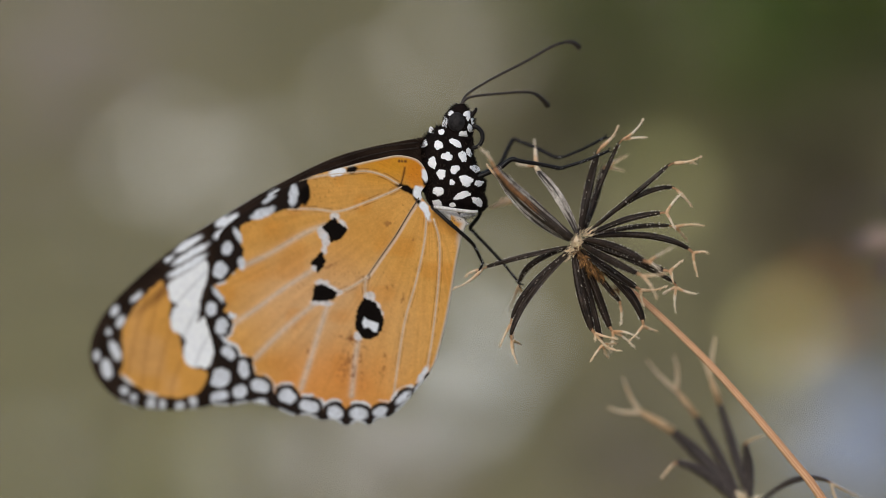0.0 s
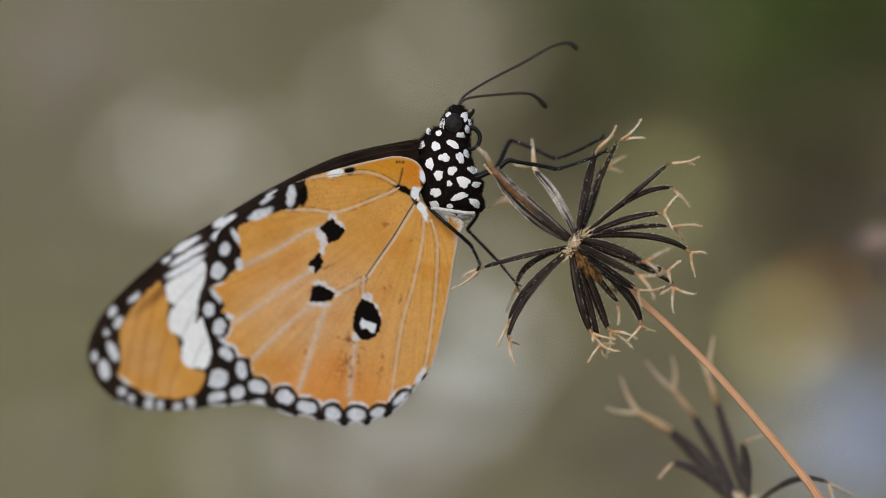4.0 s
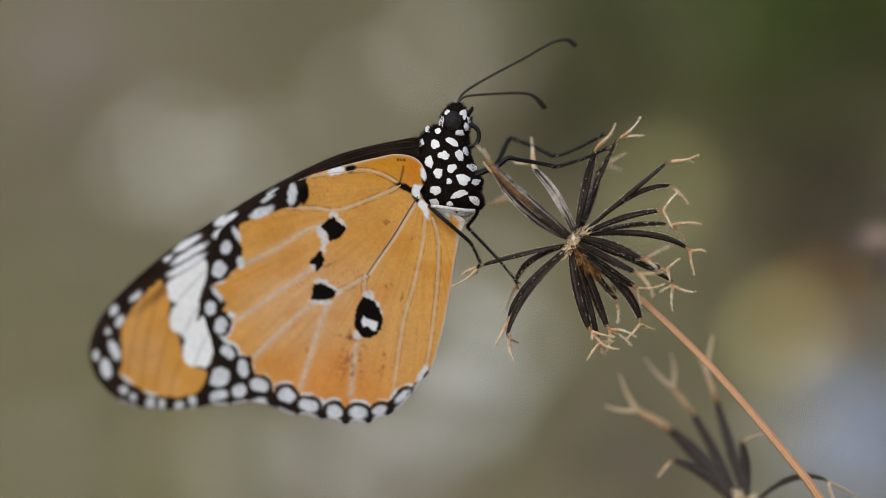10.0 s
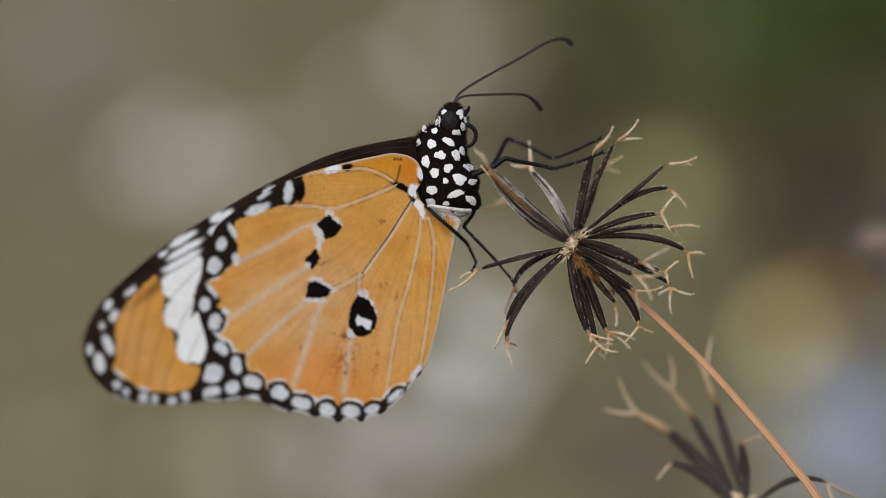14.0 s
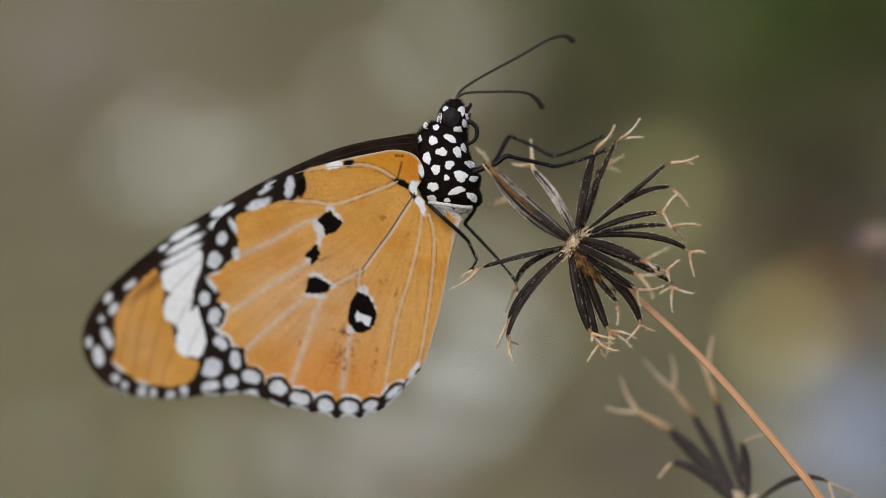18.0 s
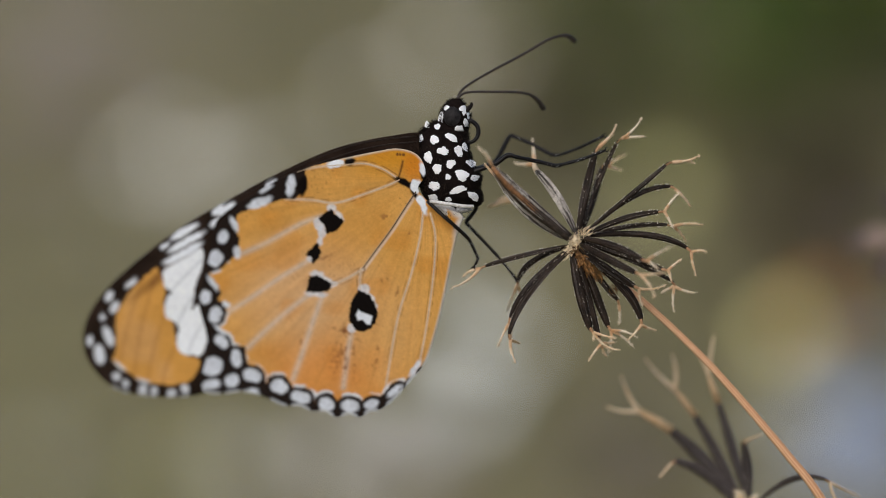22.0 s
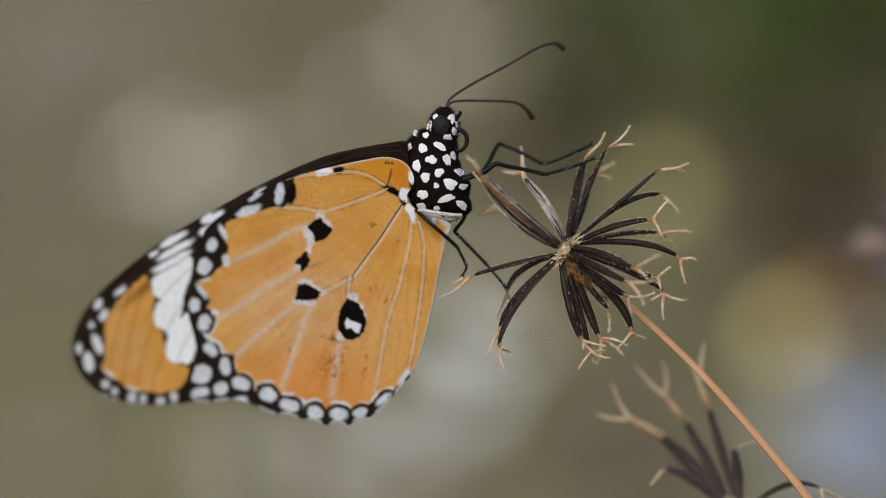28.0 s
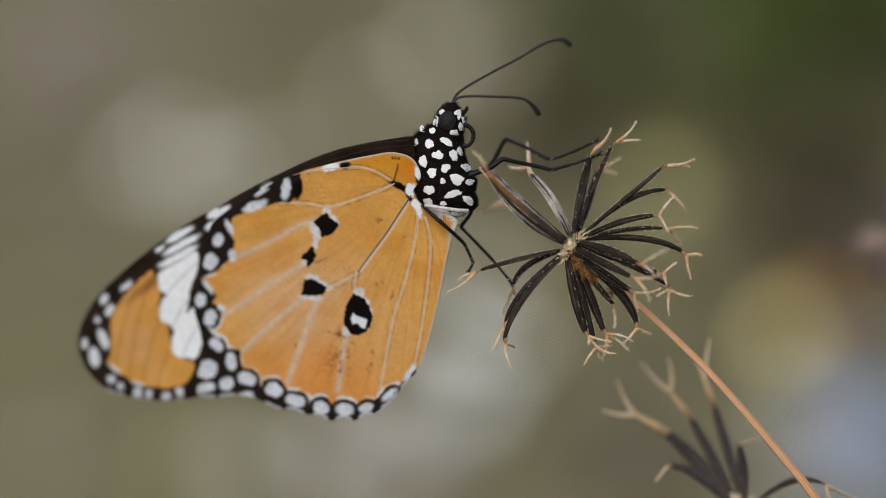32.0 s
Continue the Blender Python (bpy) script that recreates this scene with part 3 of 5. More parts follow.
def build_main_head():
    c = on_plant(1022, 430, 0)
    bm = bmesh.new()
    bmesh.ops.create_icosphere(bm, subdivisions=3, radius=1)
    for q in bm.verts:
        q.co = c + q.co * (11 * U) * (1 + 0.35 * noise.noise(q.co * 2.5))
    part("receptacle", bm, M_CHAFF, plant, "straw-coloured receptacle")
    matted([(1023, 427, -1.2, 12, 30), (1045, 411, -0.8, 8, 14), (1009, 448, -1.0, 9, 17), (1033, 416, -0.9, 10, 17), (1015, 438, -1.1, 10, 20),
            (1052, 410, 0.0, 6, 10), (1003, 456, -0.3, 5, 10)], c, M_CHAFF, "chaff", "pale straw-coloured papery chaff", 5, 0.95, 1.3)
    matted([(1022, 450, -0.4, 10, 24), (1036, 460, -0.3, 14, 60), (1050, 472, 0.2, 17, 80), (1060, 482, 0.6, 13, 44),
            (1092, 514, 1.6, 7, 8)], c, M_BRACT, "bract_tuft", "golden-brown dry bracts", 6, 1.5, 1.5)
    black, brown, grey = M_ACHENE, M_ACHENE_BROWN, M_ACHENE_GREY
    # base, middle, end (u, v, depth), width, colour, ends of the awns
    seeds = []
    # towards the butterfly
    seeds += [
        ((1008, 418, -0.8), (935, 360, -4.8), (876, 299, -8.7), 27, brown, [(860, 268, -10.6), (848, 262, -9.8)]),
        ((1003, 424, 0.4), (940, 382, -0.8), (884, 318, -1.7), 15, grey, [(860, 290, -2.5)]),
        ((1006, 418, 2.1), (965, 385, 5.6), (934, 362, 7.7), 12, brown, [(866, 370, 9.8), (884, 356, 9.1)], (912, 354, 8.4), 2.2),
        ((1022, 408, 0.3), (990, 352, 0.8), (950, 302, 0.8), 17, grey, [(945, 248, 6.5), (912, 290, 6.0)], (948, 292, 2.5), 1.55),
    ]
    # upright
    seeds += [
        ((1029, 404, 0.8), (1040, 340, 1.4), (1058, 268, 1.4), 17, black, [(1094, 222, 1.1), (1088, 240, 2.8)]),
        ((1037, 404, 2), (1054, 350, 4.5), (1068, 297, 7), 15, black, [(1112, 274, 9.1), (1104, 303, 8.4)]),
        ((1036, 402, 2.2), (1066, 318, 2.2), (1097, 250, 0.6), 9, black, [(1138, 211, -0.3), (1145, 243, 0.6)]),
        ((1048, 404, 0.6), (1118, 348, 0.3), (1186, 290, 0), 10, black, [(1242, 276, 0), (1232, 290, 0.4)]),
        ((1050, 406, 0.8), (1123, 350, 0.8), (1194, 332, 1.1), 11, black, [(1224, 366, 2.2), (1206, 346, 0.6)]),
    ]
    # to the side
    seeds += [
        ((1050, 408, -0.8), (1112, 388, -2.2), (1172, 377, -3.4), 12, black, [(1207, 342, -3.6), (1194, 406, -3.9)]),
        ((1052, 412, 0.6), (1120, 402, 1.1), (1188, 400, 1.4), 10, black, [(1248, 400, 1.4), (1216, 428, 3.4)]),
        ((1054, 413, -0.3), (1150, 418, -0.1), (1222, 443, 0), 13, black, [(1254, 448, 0), (1235, 488, 0)]),
        ((1038, 420, -1.4), (1090, 438, -5.2), (1143, 464, -8.4), 15, black, [(1192, 438, -12.4), (1168, 478, -11.4)]),
        ((1040, 428, -0.6), (1110, 454, -1.1), (1178, 480, -1.4), 15, black, [(1207, 461, -1.4), (1190, 500, -1.4)]),
    ]
    # to the front
    seeds += [
        ((1036, 436, -1.7), (1082, 462, -5.4), (1132, 486, -8.6), 15, black, [(1180, 484, -12.2), (1162, 528, -12.2)]),
        ((1044, 436, 0.3), (1120, 462, 0.3), (1196, 502, 0), 11, black, [(1235, 520, 0), (1196, 552, 0), (1172, 522, 1.4)]),
        ((1034, 450, -0.8), (1080, 480, -1.7), (1128, 510, -2.2), 17, black, [(1182, 506, -2.2), (1140, 545, -1.7)]),
        ((1036, 458, -0.4), (1105, 510, -0.6), (1138, 570, -0.6), 18, black, [(1113, 604, -0.6), (1166, 586, 0.8)]),
        ((1038, 464, 1.1), (1068, 500, 1.4), (1098, 535, 1.7), 12, black, [(1098, 575, 2.2)]),
    ]
    # downwards
    seeds += [
        ((1010, 456, -0.7), (1029, 520, -1.1), (1048, 586, -1.3), 20, black, [(1092, 600, -2), (1054, 604, -1.4), (1078, 616, -1.0)]),
        ((1020, 460, -0.3), (1045, 535, -0.6), (1064, 604, -0.8), 15, black, [(1044, 641, -0.8), (1100, 622, -1.4), (1092, 608, 0.3), (1076, 634, 0.6)]),
        ((1036, 466, 0.8), (1058, 525, 1.1), (1080, 582, 0.8), 18, black, [(1077, 631, 2.2), (1132, 600, 0.8), (1126, 619, 2)]),
        ((1004, 448, -0.3), (938, 509, -0.6), (905, 568, -0.7), 12, black, [(885, 613, -0.8), (908, 600, 0)]),
    ]
    # back below
    seeds += [
        ((1006, 454, -0.7), (937, 525, -1.1), (903, 598, -1.1), 12, black, [(916, 644, -1.1), (922, 610, 0.8)]),
        ((1000, 444, 0.7), (945, 465, 1.8), (919, 502, 3.0), 12, black, [(900, 552, 8.5), (930, 540, 8.5)]),
        ((1002, 440, 0.3), (920, 456, 0.1), (858, 474, 0), 10, black, [(802, 512, -2.2), (822, 490, -0.8)]),
    ]
    for i, (a, b, e, w, mat, ends, *more) in enumerate(seeds):
        achene(on_plant(*a).lerp(c, 0.4), on_plant(*b), on_plant(*e), w, mat, [on_plant(*q) for q in ends], M_AWN if i % 3 else M_AWN_PALE, 100 + i,
               fork=on_plant(*more[0]) if more else None, stout=more[1] if more else 0.92)


def build_second_head():
    c = on_plant(1318, 896, 14)
    chaff(c, 34 * U, 60, M_CHAFF, "chaff", "pale straw-coloured chaff", 8)
    black, grey = M_ACHENE_LIGHTER, M_ACHENE_LIGHTER
    seeds = [
        ((1302, 884, 14), (1250, 818, 16.8), (1186, 759, 16.4), 28, black, [(1103, 667, 15.8), (1078, 722, 15.8)], (1134, 729, 16.0)),
        ((1310, 880, 14), (1272, 805, 16.8), (1230, 732, 16.4), 20, black, [(1146, 639, 16.4), (1193, 631, 16.4)], (1196, 690, 16.2)),
        ((1324, 878, 14), (1299, 795, 16.1), (1272, 708, 16.4), 20, black, [(1267, 594, 16.0), (1232, 620, 17.4)], (1257, 667, 16.2)),
        ((1300, 890, 12.6), (1246, 838, 11.9), (1195, 818, 11.2), 20, black, [(1171, 847, 9.8)]),
    ]
    seeds += [
        ((1328, 880, 12.6), (1326, 830, 12.6), (1319, 784, 11.2), 20, grey, [(1353, 771, 8.4)]),
        ((1345, 890, 12.6), (1408, 849, 8.4), (1468, 852, 5.6), 12, black, [(1524, 880, 9.8), (1486, 892, 5.6)]),
        ((1340, 905, 5.6), (1380, 900, 4.2), (1400, 930, 4.2), 14, black, [(1430, 960, 4.2)]),
        ((1300, 905, 7), (1260, 930, 8.4), (1230, 970, 8.4), 18, black, [(1200, 1010, 8.4)]),
    ]
    for i, (a, b, e, w, mat, ends, *fork) in enumerate(seeds):
        achene(on_plant(*a), on_plant(*b), on_plant(*e), w, mat, [on_plant(*q) for q in ends], M_AWN, 300 + i, bristles=14,
               fork=on_plant(*fork[0]) if fork else None, stout=1.9 if fork else 0.9)


def build_third_head():
    """Pinkish dry bracts on a side stalk well behind the rest."""
    deep = 66
    bm = bmesh.new()
    line = curve([tuple(on_plant(*p)) for p in ((1604, 428, deep), (1660, 520, deep), (1720, 800, 40), (1740, 1200, 20), (1702, 1400, 5))], 6)
    tube(bm, line, 5.5 * U, 8, 0.09)
    part("stem", bm, M_STEM, plant, "copper-brown side stalk")
    for tip, mid, base, w, mat in (((1538, 436), (1556, 426), (1600, 428), 24, M_PINK), ((1500, 428), (1524, 436), (1596, 440), 13, M_MAUVE), ((1578, 346), (1594, 374), (1606, 420), 18, M_MAUVE),
                                   ((1566, 494), (1584, 466), (1604, 436), 20, M_MAUVE), ((1640, 380), (1626, 400), (1608, 424), 16, M_PINK)):
        bm = bmesh.new()
        path = bezier3(on_plant(*base, deep), on_plant(*mid, deep), on_plant(*tip, deep), 11)
        tube(bm, path, [w * U * 1.1 * (0.25 + 0.75 * math.sin(math.pi * (0.1 + 0.78 * t))) for t in np.linspace(0, 1, 11)], 10, 0.08, 0.5)
        part("bract", bm, mat, plant, "pinkish dry bract")


build_stem()
build_main_head()
build_second_head()
build_third_head()

# ---- the butterfly ----
HEART = at(800, 300, 0)
butterfly = thing("butterfly", PLATE @ Matrix.Translation(HEART), "orange butterfly with black white-spotted wing borders, perched with closed wings",
                  "butterfly")


def on_fly(u, v, d=0.0):
    return at(u, v, d) - HEART


# colours of the wing scales
ORANGE, ORANGE_DEEP = np.array((0.655, 0.342, 0.086)), np.array((0.60, 0.235, 0.024))
MARGIN = np.array((0.017, 0.0115, 0.0095))
ORANGE_PALE = np.array((0.65, 0.39, 0.19))
INK, PEARL, BROWN = np.array((0.0055, 0.004, 0.0036)), np.array((0.70, 0.735, 0.79)), np.array((0.22, 0.08, 0.03))

HIND_EDGE = [(757, 322), (753, 300), (737, 282), (705, 275), (670, 281), (630, 290), (585, 302), (545, 314), (515, 327), (480, 345), (445, 368),
             (415, 388), (390, 412), (384, 440), (377, 480), (367, 520), (363, 560), (375, 602), (381, 642), (372, 680), (374, 712), (405, 717),
             (440, 712), (470, 716), (497, 726), (520, 735), (545, 734), (568, 743), (590, 742), (612, 753), (632, 745), (652, 752), (668, 741), (688, 737), (715, 715), (742, 682), (766, 650),
             (785, 585), (798, 520), (808, 460), (818, 415), (824, 392), (795, 378), (765, 368), (745, 345)]
FORE_EDGE = [(745, 268), (738, 247), (700, 252), (650, 262), (600, 276), (550, 297), (500, 322), (450, 349), (400, 379), (345, 412), (293, 450),
             (240, 495), (200, 535), (174, 572), (160, 610), (161, 642), (174, 672), (200, 700), (230, 716), (280, 724), (330, 724), (372, 717),
             (450, 690), (560, 600), (660, 470), (742, 350)]
HIND_FIELD = [(548, 316), (548, 332), (538, 354), (530, 368), (500, 372), (462, 385), (430, 397), (425, 420), (431, 445), (426, 470), (400, 490),
              (380, 505), (390, 520), (402, 537), (395, 550), (412, 561), (405, 585), (399, 600), (416, 616), (426, 633), (446, 632), (452, 660),
              (480, 690), (492, 700), (528, 706), (534, 712), (570, 724), (575, 730), (612, 730), (614, 728), (654, 730), (656, 728), (688, 712),
              (702, 701), (722, 691), (742, 675), (764, 650), (840, 560), (860, 380), (780, 372), (752, 350), (770, 320), (770, 270), (700, 260), (600, 285)]
FORE_FIELD = [(284, 498), (252, 526), (230, 556), (216, 590), (219, 640), (213, 664), (236, 680), (262, 696), (300, 703), (332, 701), (356, 690),
              (366, 658), (336, 648), (322, 620), (317, 592), (300, 560), (303, 532), (292, 505)]
FORE_BAND = [(300, 499), (336, 477), (362, 461), (369, 472), (366, 492), (360, 514), (354, 536), (353, 554), (349, 570), (362, 560), (373, 578), (379, 604), (377, 632),
             (366, 650), (352, 649), (340, 650), (327, 637), (325, 618), (328, 602), (319, 591), (306, 584), (302, 570), (304, 552), (314, 539), (305, 533), (298, 518)]
# white spots: centre, half sizes, turn
HIND_CELLS = [(402, 440, 9, 13, 15), (390, 478, 13, 16, 25), (374, 546, 11, 13, 0), (392, 577, 12, 15, 20), (404, 624, 15, 9, 40),
              (431, 653, 10, 16, -8), (460, 683, 18, 12, 22), (508, 701, 17, 14, 25), (547, 719, 19, 11, 10), (593, 730, 15, 13, 20),
              (634, 732, 17, 12, 0), (672, 728, 14, 9, -20), (713, 703, 17, 5.5, -42)]
HIND_WHITE_A = [(421, 416, 5, 15, -28), (428, 467, 7, 12, -5), (386, 521, 16, 5, 50), (411, 558, 8, 5, 30), (401, 604, 14, 4, 45),
                (388, 668, 20, 18, 0), (388, 701, 17, 9, -8), (424, 693, 14, 13, 0), (748, 662, 18, 5.0, -56), (462, 709, 10, 4, 0)]
HIND_WHITE_C = [(520, 346, 9, 21, 6), (466, 377, 24, 9, -22), (476, 352, 14, 5, -32), (597, 304, 16, 7, -12), (742, 341, 9, 13, 15), (756, 378, 5, 14, -20),
                (758, 312, 4, 14, -12), (737, 268, 3, 8, -35)]
HIND_WHITE_D = [(593, 384, 9, 7, 0), (571, 412, 10, 12, -30), (577, 426, 8, 12, 0), (574, 442, 5, 9, 0), (557, 474, 8, 7, 30), (570, 501, 14, 7, 5), (587, 510, 13, 5, 30), (600, 519, 8, 5, -20), (570, 536, 21, 5.5, 2), (653, 526, 11, 10, 35), (666, 539, 11, 6, 50), (675, 553, 3, 9, -20), (634, 595, 8, 8, 0), (608, 397, 5, 12, -40)]
HIND_BLACK = [(541, 346, 9, 17, 5), (624, 300, 10, 7, -10), (720, 334, 20, 6, 24), (738, 352, 5, 12, -30), (755, 319, 7, 11, 8)]
# black patches of the hind wing and the white one inside the largest, by their corners
HIND_PATCHES = [[(571, 402), (592, 386), (600, 396), (614, 406), (602, 422), (586, 428), (583, 414)],
                [(550, 465), (569, 447), (575, 460), (571, 472), (563, 480), (560, 470)],
                [(557, 507), (570, 504), (584, 511), (596, 519), (590, 529), (576, 532), (554, 531)],
                [(645, 529), (662, 535), (672, 550), (678, 565), (675, 582), (668, 592), (655, 600), (643, 598), (635, 588), (629, 578), (631, 556), (637, 540)]]
HIND_BOOT = [(641, 572), (645, 561), (651, 566), (660, 569), (670, 572), (667, 588), (660, 587), (653, 579), (644, 581)]
FORE_WHITE_A = [(204, 549, 8, 12, 20), (214, 568, 8, 14, 25), (242, 525, 15, 6, -42), (192, 586, 6, 8, 0), (171, 628, 7, 11, 0),
                (204, 620, 10, 22, -25), (189, 652, 11, 21, -12), (220, 690, 9, 9, 0), (237, 703, 8, 8, 0), (268, 712, 9, 10, 0),
                (287, 714, 8, 8, 0), (318, 716, 10, 8, 0), (342, 709, 9, 10, 0), (226, 672, 14, 4, 35), (268, 697, 12, 4, 20)]
FORE_WHITE_B = [(485, 341, 11, 6, -30), (402, 389, 22, 8, -28), (400, 408, 23, 7, -30), (333, 432, 27, 6, -31), (338, 449, 35, 6, -31),
                (332, 470, 38, 6.5, -30), (300, 457, 9, 4, -35)]
# veins: line, half width, dark or pale
CELL_VEINS = [([(712, 330), (690, 341), (650, 357), (600, 374), (560, 370), (510, 369)], 2.2, 0),
               ([(706, 326), (680, 311), (650, 303), (620, 305), (560, 312), (530, 321)], 2.2, 0),
               ([(742, 350), (720, 385), (700, 418), (672, 458), (650, 490)], 2, 0),
               ([(650, 490), (625, 506), (595, 521)], 2.6, 0),
               ([(649, 490), (646, 508), (648, 527)], 2.4, 0),
               ([(755, 385), (751, 430), (736, 500), (715, 575), (697, 695)], 2.2, 0)]
OUTER_VEINS = [([(768, 388), (778, 430), (776, 500), (766, 590), (757, 645)], 2, 0),
               ([(576, 398), (540, 412), (480, 447), (432, 470)], 1.5, 0),
               ([(556, 476), (500, 512), (455, 545), (410, 575)], 1.5, 0),
               ([(556, 538), (520, 567), (480, 604), (450, 635)], 1.7, 0),
               ([(580, 541), (565, 585), (548, 640), (532, 688)], 1.8, 0),
               ([(634, 600), (628, 640), (622, 700)], 1.7, 0),
               ([(710, 326), (714, 312), (717, 297)], 1, 1)]
HIND_VEINS = CELL_VEINS + OUTER_VEINS


def inside(x, y, poly):
    hit = np.zeros(x.shape, bool)
    a, b = poly, np.roll(poly, -1, 0)
    for (x0, y0), (x1, y1) in zip(a, b):
        if y0 != y1:
            hit ^= ((y0 > y) != (y1 > y)) & (x < (x1 - x0) * (y - y0) / (y1 - y0) + x0)
    return hit


def gap(x, y, line, closed=True):
    """Distance to a polyline, and the nearest point."""
    best = np.full(x.shape, 1e9)
    px, py = x.copy(), y.copy()
    a = line if closed else line[:-1]
    b = np.roll(line, -1, 0) if closed else line[1:]
    for (x0, y0), (x1, y1) in zip(a, b):
        dx, dy = x1 - x0, y1 - y0
        t = np.clip(((x - x0) * dx + (y - y0) * dy) / (dx * dx + dy * dy + 1e-9), 0, 1)
        qx, qy = x0 + t * dx, y0 + t * dy
        d = (x - qx) ** 2 + (y - qy) ** 2
        near = d < best
        best[near], px[near], py[near] = d[near], qx[near], qy[near]
    return np.sqrt(best), px, py


def field(x, y, points, soft=1.6, n=5):
    line = curve(points, n, True)
    d = gap(x, y, line)[0]
    return smoothstep(np.where(inside(x, y, line), d, -d) / (2 * soft) + 0.5)


def patch(x, y, corners, soft=1.2, grow=0.0):
    line = np.array(corners, float)
    d = gap(x, y, line)[0]
    return smoothstep((np.where(inside(x, y, line), d, -d) + grow) / (2 * soft) + 0.5)


def spot(x, y, s, soft=1.6, power=2.0):
    u, v, a, b, turn = s
    c, sn = math.cos(radians(turn)), math.sin(radians(turn))
    p, q = ((x - u) * c + (y - v) * sn) / a, (-(x - u) * sn + (y - v) * c) / b
    r = (np.abs(p) ** power + np.abs(q) ** power) ** (1 / power)
    return smoothstep((1 - r) * min(a, b) / (2 * soft) + 0.5)


def lay(colour, over, mask, amount=1.0):
    return colour + (over - colour) * (mask * amount)[:, None]


def hind_pattern(x, y):
    wx, wy = x + cloud(x, y, 7, 21) * 1.6, y + cloud(x, y, 7, 22) * 1.6
    tone = smoothstep(0.5 + 0.5 * cloud(x, y, 55, 23) + 0.25 * cloud(x, y, 14, 24))
    col = ORANGE[None] * (0.94 + 0.1 * tone[:, None]) + np.zeros((len(x), 3))
    col = lay(col, ORANGE_PALE, smoothstep(1.15 - np.hypot((x - 550) / 165, (y - 545) / 140)), 0.9)
    col = lay(col, ORANGE_DEEP * (1.04, 1.2, 1.1), smoothstep((350 - y) / 60) * smoothstep((x - 590) / 90), 1.0)
    col = lay(col, ORANGE_DEEP * (1.05, 0.86, 0.6), smoothstep(1.3 - np.hypot((x - 738) / 26, (y - 305) / 34)), 0.7)
    col = lay(col, ORANGE_DEEP, smoothstep((cloud(x, y, 40, 29) - 0.1) * 1.6), 0.35)
    col = lay(col, np.array((0.66, 0.25, 0.07)), smoothstep(1.2 - np.hypot((x - 590) / 150, (y - 685) / 95)), 0.6)
    col = lay(col, ORANGE_PALE * (1.08, 1.05, 0.9), smoothstep(1.2 - np.hypot((x - 700) / 85, (y - 600) / 120)), 0.4)
    ray = np.arctan2(y - 330, x - 760)
    col = col * (1 + 0.07 * cloud(ray * 60 + 200, np.hypot(x - 760, y - 330) / 90, 1, 33))[:, None]
    near = np.full(x.shape, 1e9)
    for line, width, dark in HIND_VEINS:
        near = np.minimum(near, gap(x, y, curve(line, 4), False)[0])
    col = lay(col, ORANGE_PALE * (1.02, 1.05, 1.15), smoothstep(1 - near / 15) * smoothstep((720 - x) / 120) * smoothstep((y - 350) / 60), 0.45)
    col = lay(col, ORANGE_DEEP * (1.05, 1.1, 1.6), smoothstep((near - 12) / 26), 0.14)
    for line, width, dark in HIND_VEINS:
        d = gap(x, y, curve(line, 4), False)[0]
        broken = smoothstep(0.55 + 0.9 * cloud(x, y, 9, 38))
        edge = width * 2.1 + 1.4 if width >= 1.9 else 3.2
        main = line[0] == (742, 350)
        if not main:
            col = lay(col, BROWN * 0.6, smoothstep(1 - np.abs(d - edge * 0.75) / 1.7) * broken, 0.25 if dark else 0.45 if line[0][0] in (755, 768) else 0.7)
        col = lay(col, PEARL * (0.98, 0.84, 0.68), smoothstep(1 - d / (width * 3.2 + 3 if width < 1.9 else width * 1.35 + 0.8)), (0.5 if width < 1.9 else 0.6) * (0 if dark else 1))
        if dark:
            col = lay(col, BROWN * 0.4, smoothstep(1.2 - d / 2.2), 0.85)
        if width >= 1.9 and not main:
            col = lay(col, BROWN * 0.5, smoothstep(1 - d / 1.9) * broken, 0.35)
        if main:
            col = lay(col, PEARL * (0.98, 0.84, 0.68), smoothstep(1 - gap(x - 3.2, y - 2.2, curve(line, 4), False)[0] / 3.4), 0.7)
            col = lay(col, INK * 1.5, smoothstep(1.2 - d / 1.9), 0.8)
    for s in [(622, 640, 6, 44, 0), (618, 600, 5, 14, 0), (610, 655, 4, 22, 14), (638, 640, 2.5, 30, -4), (614, 598, 24, 3, 12), (632, 607, 18, 2.4, 30), (604, 640, 3, 24, 12), (690, 508, 7, 5, 0), (712, 530, 3, 10, 0), (618, 618, 3, 4, 0), (622, 665, 5, 4, 0),
              (585, 470, 14, 3, -25), (690, 395, 10, 7, 0), (735, 425, 7, 3, -20), (545, 620, 4, 14, 10), (680, 640, 4, 22, 6)]:
        col = lay(col, BROWN, spot(wx, wy, s, 3) * smoothstep(0.4 + cloud(x, y, 5, 27)), 0.62)
    col = lay(col, BROWN, smoothstep((cloud(x, y, 2.6, 39) - 0.62) * 4) * smoothstep(0.3 + cloud(x, y, 45, 40)), 0.4)
    col = lay(col, BROWN * 0.6, np.maximum.reduce([spot(wx, wy, (u, 286, 3, 2.5, 0), 0.8) for u in (706, 712, 718)]), 0.9)
    col = lay(col, MARGIN, 1 - field(wx, wy, HIND_FIELD))
    inner = field(wx, wy, HIND_FIELD)
    for u, v, a, b, turn in HIND_CELLS:
        col = lay(col, PEARL, spot(wx, wy, (u, v, a + 11, b + 11, turn), 2) * inner * smoothstep(0.62 + 1.2 * cloud(x, y, 17, 35)), 0.92)
    for u, v, a, b, turn in HIND_CELLS:
        col = lay(col, MARGIN, spot(wx, wy, (u, v, a + 6.5, b + 6.5, turn), 2))
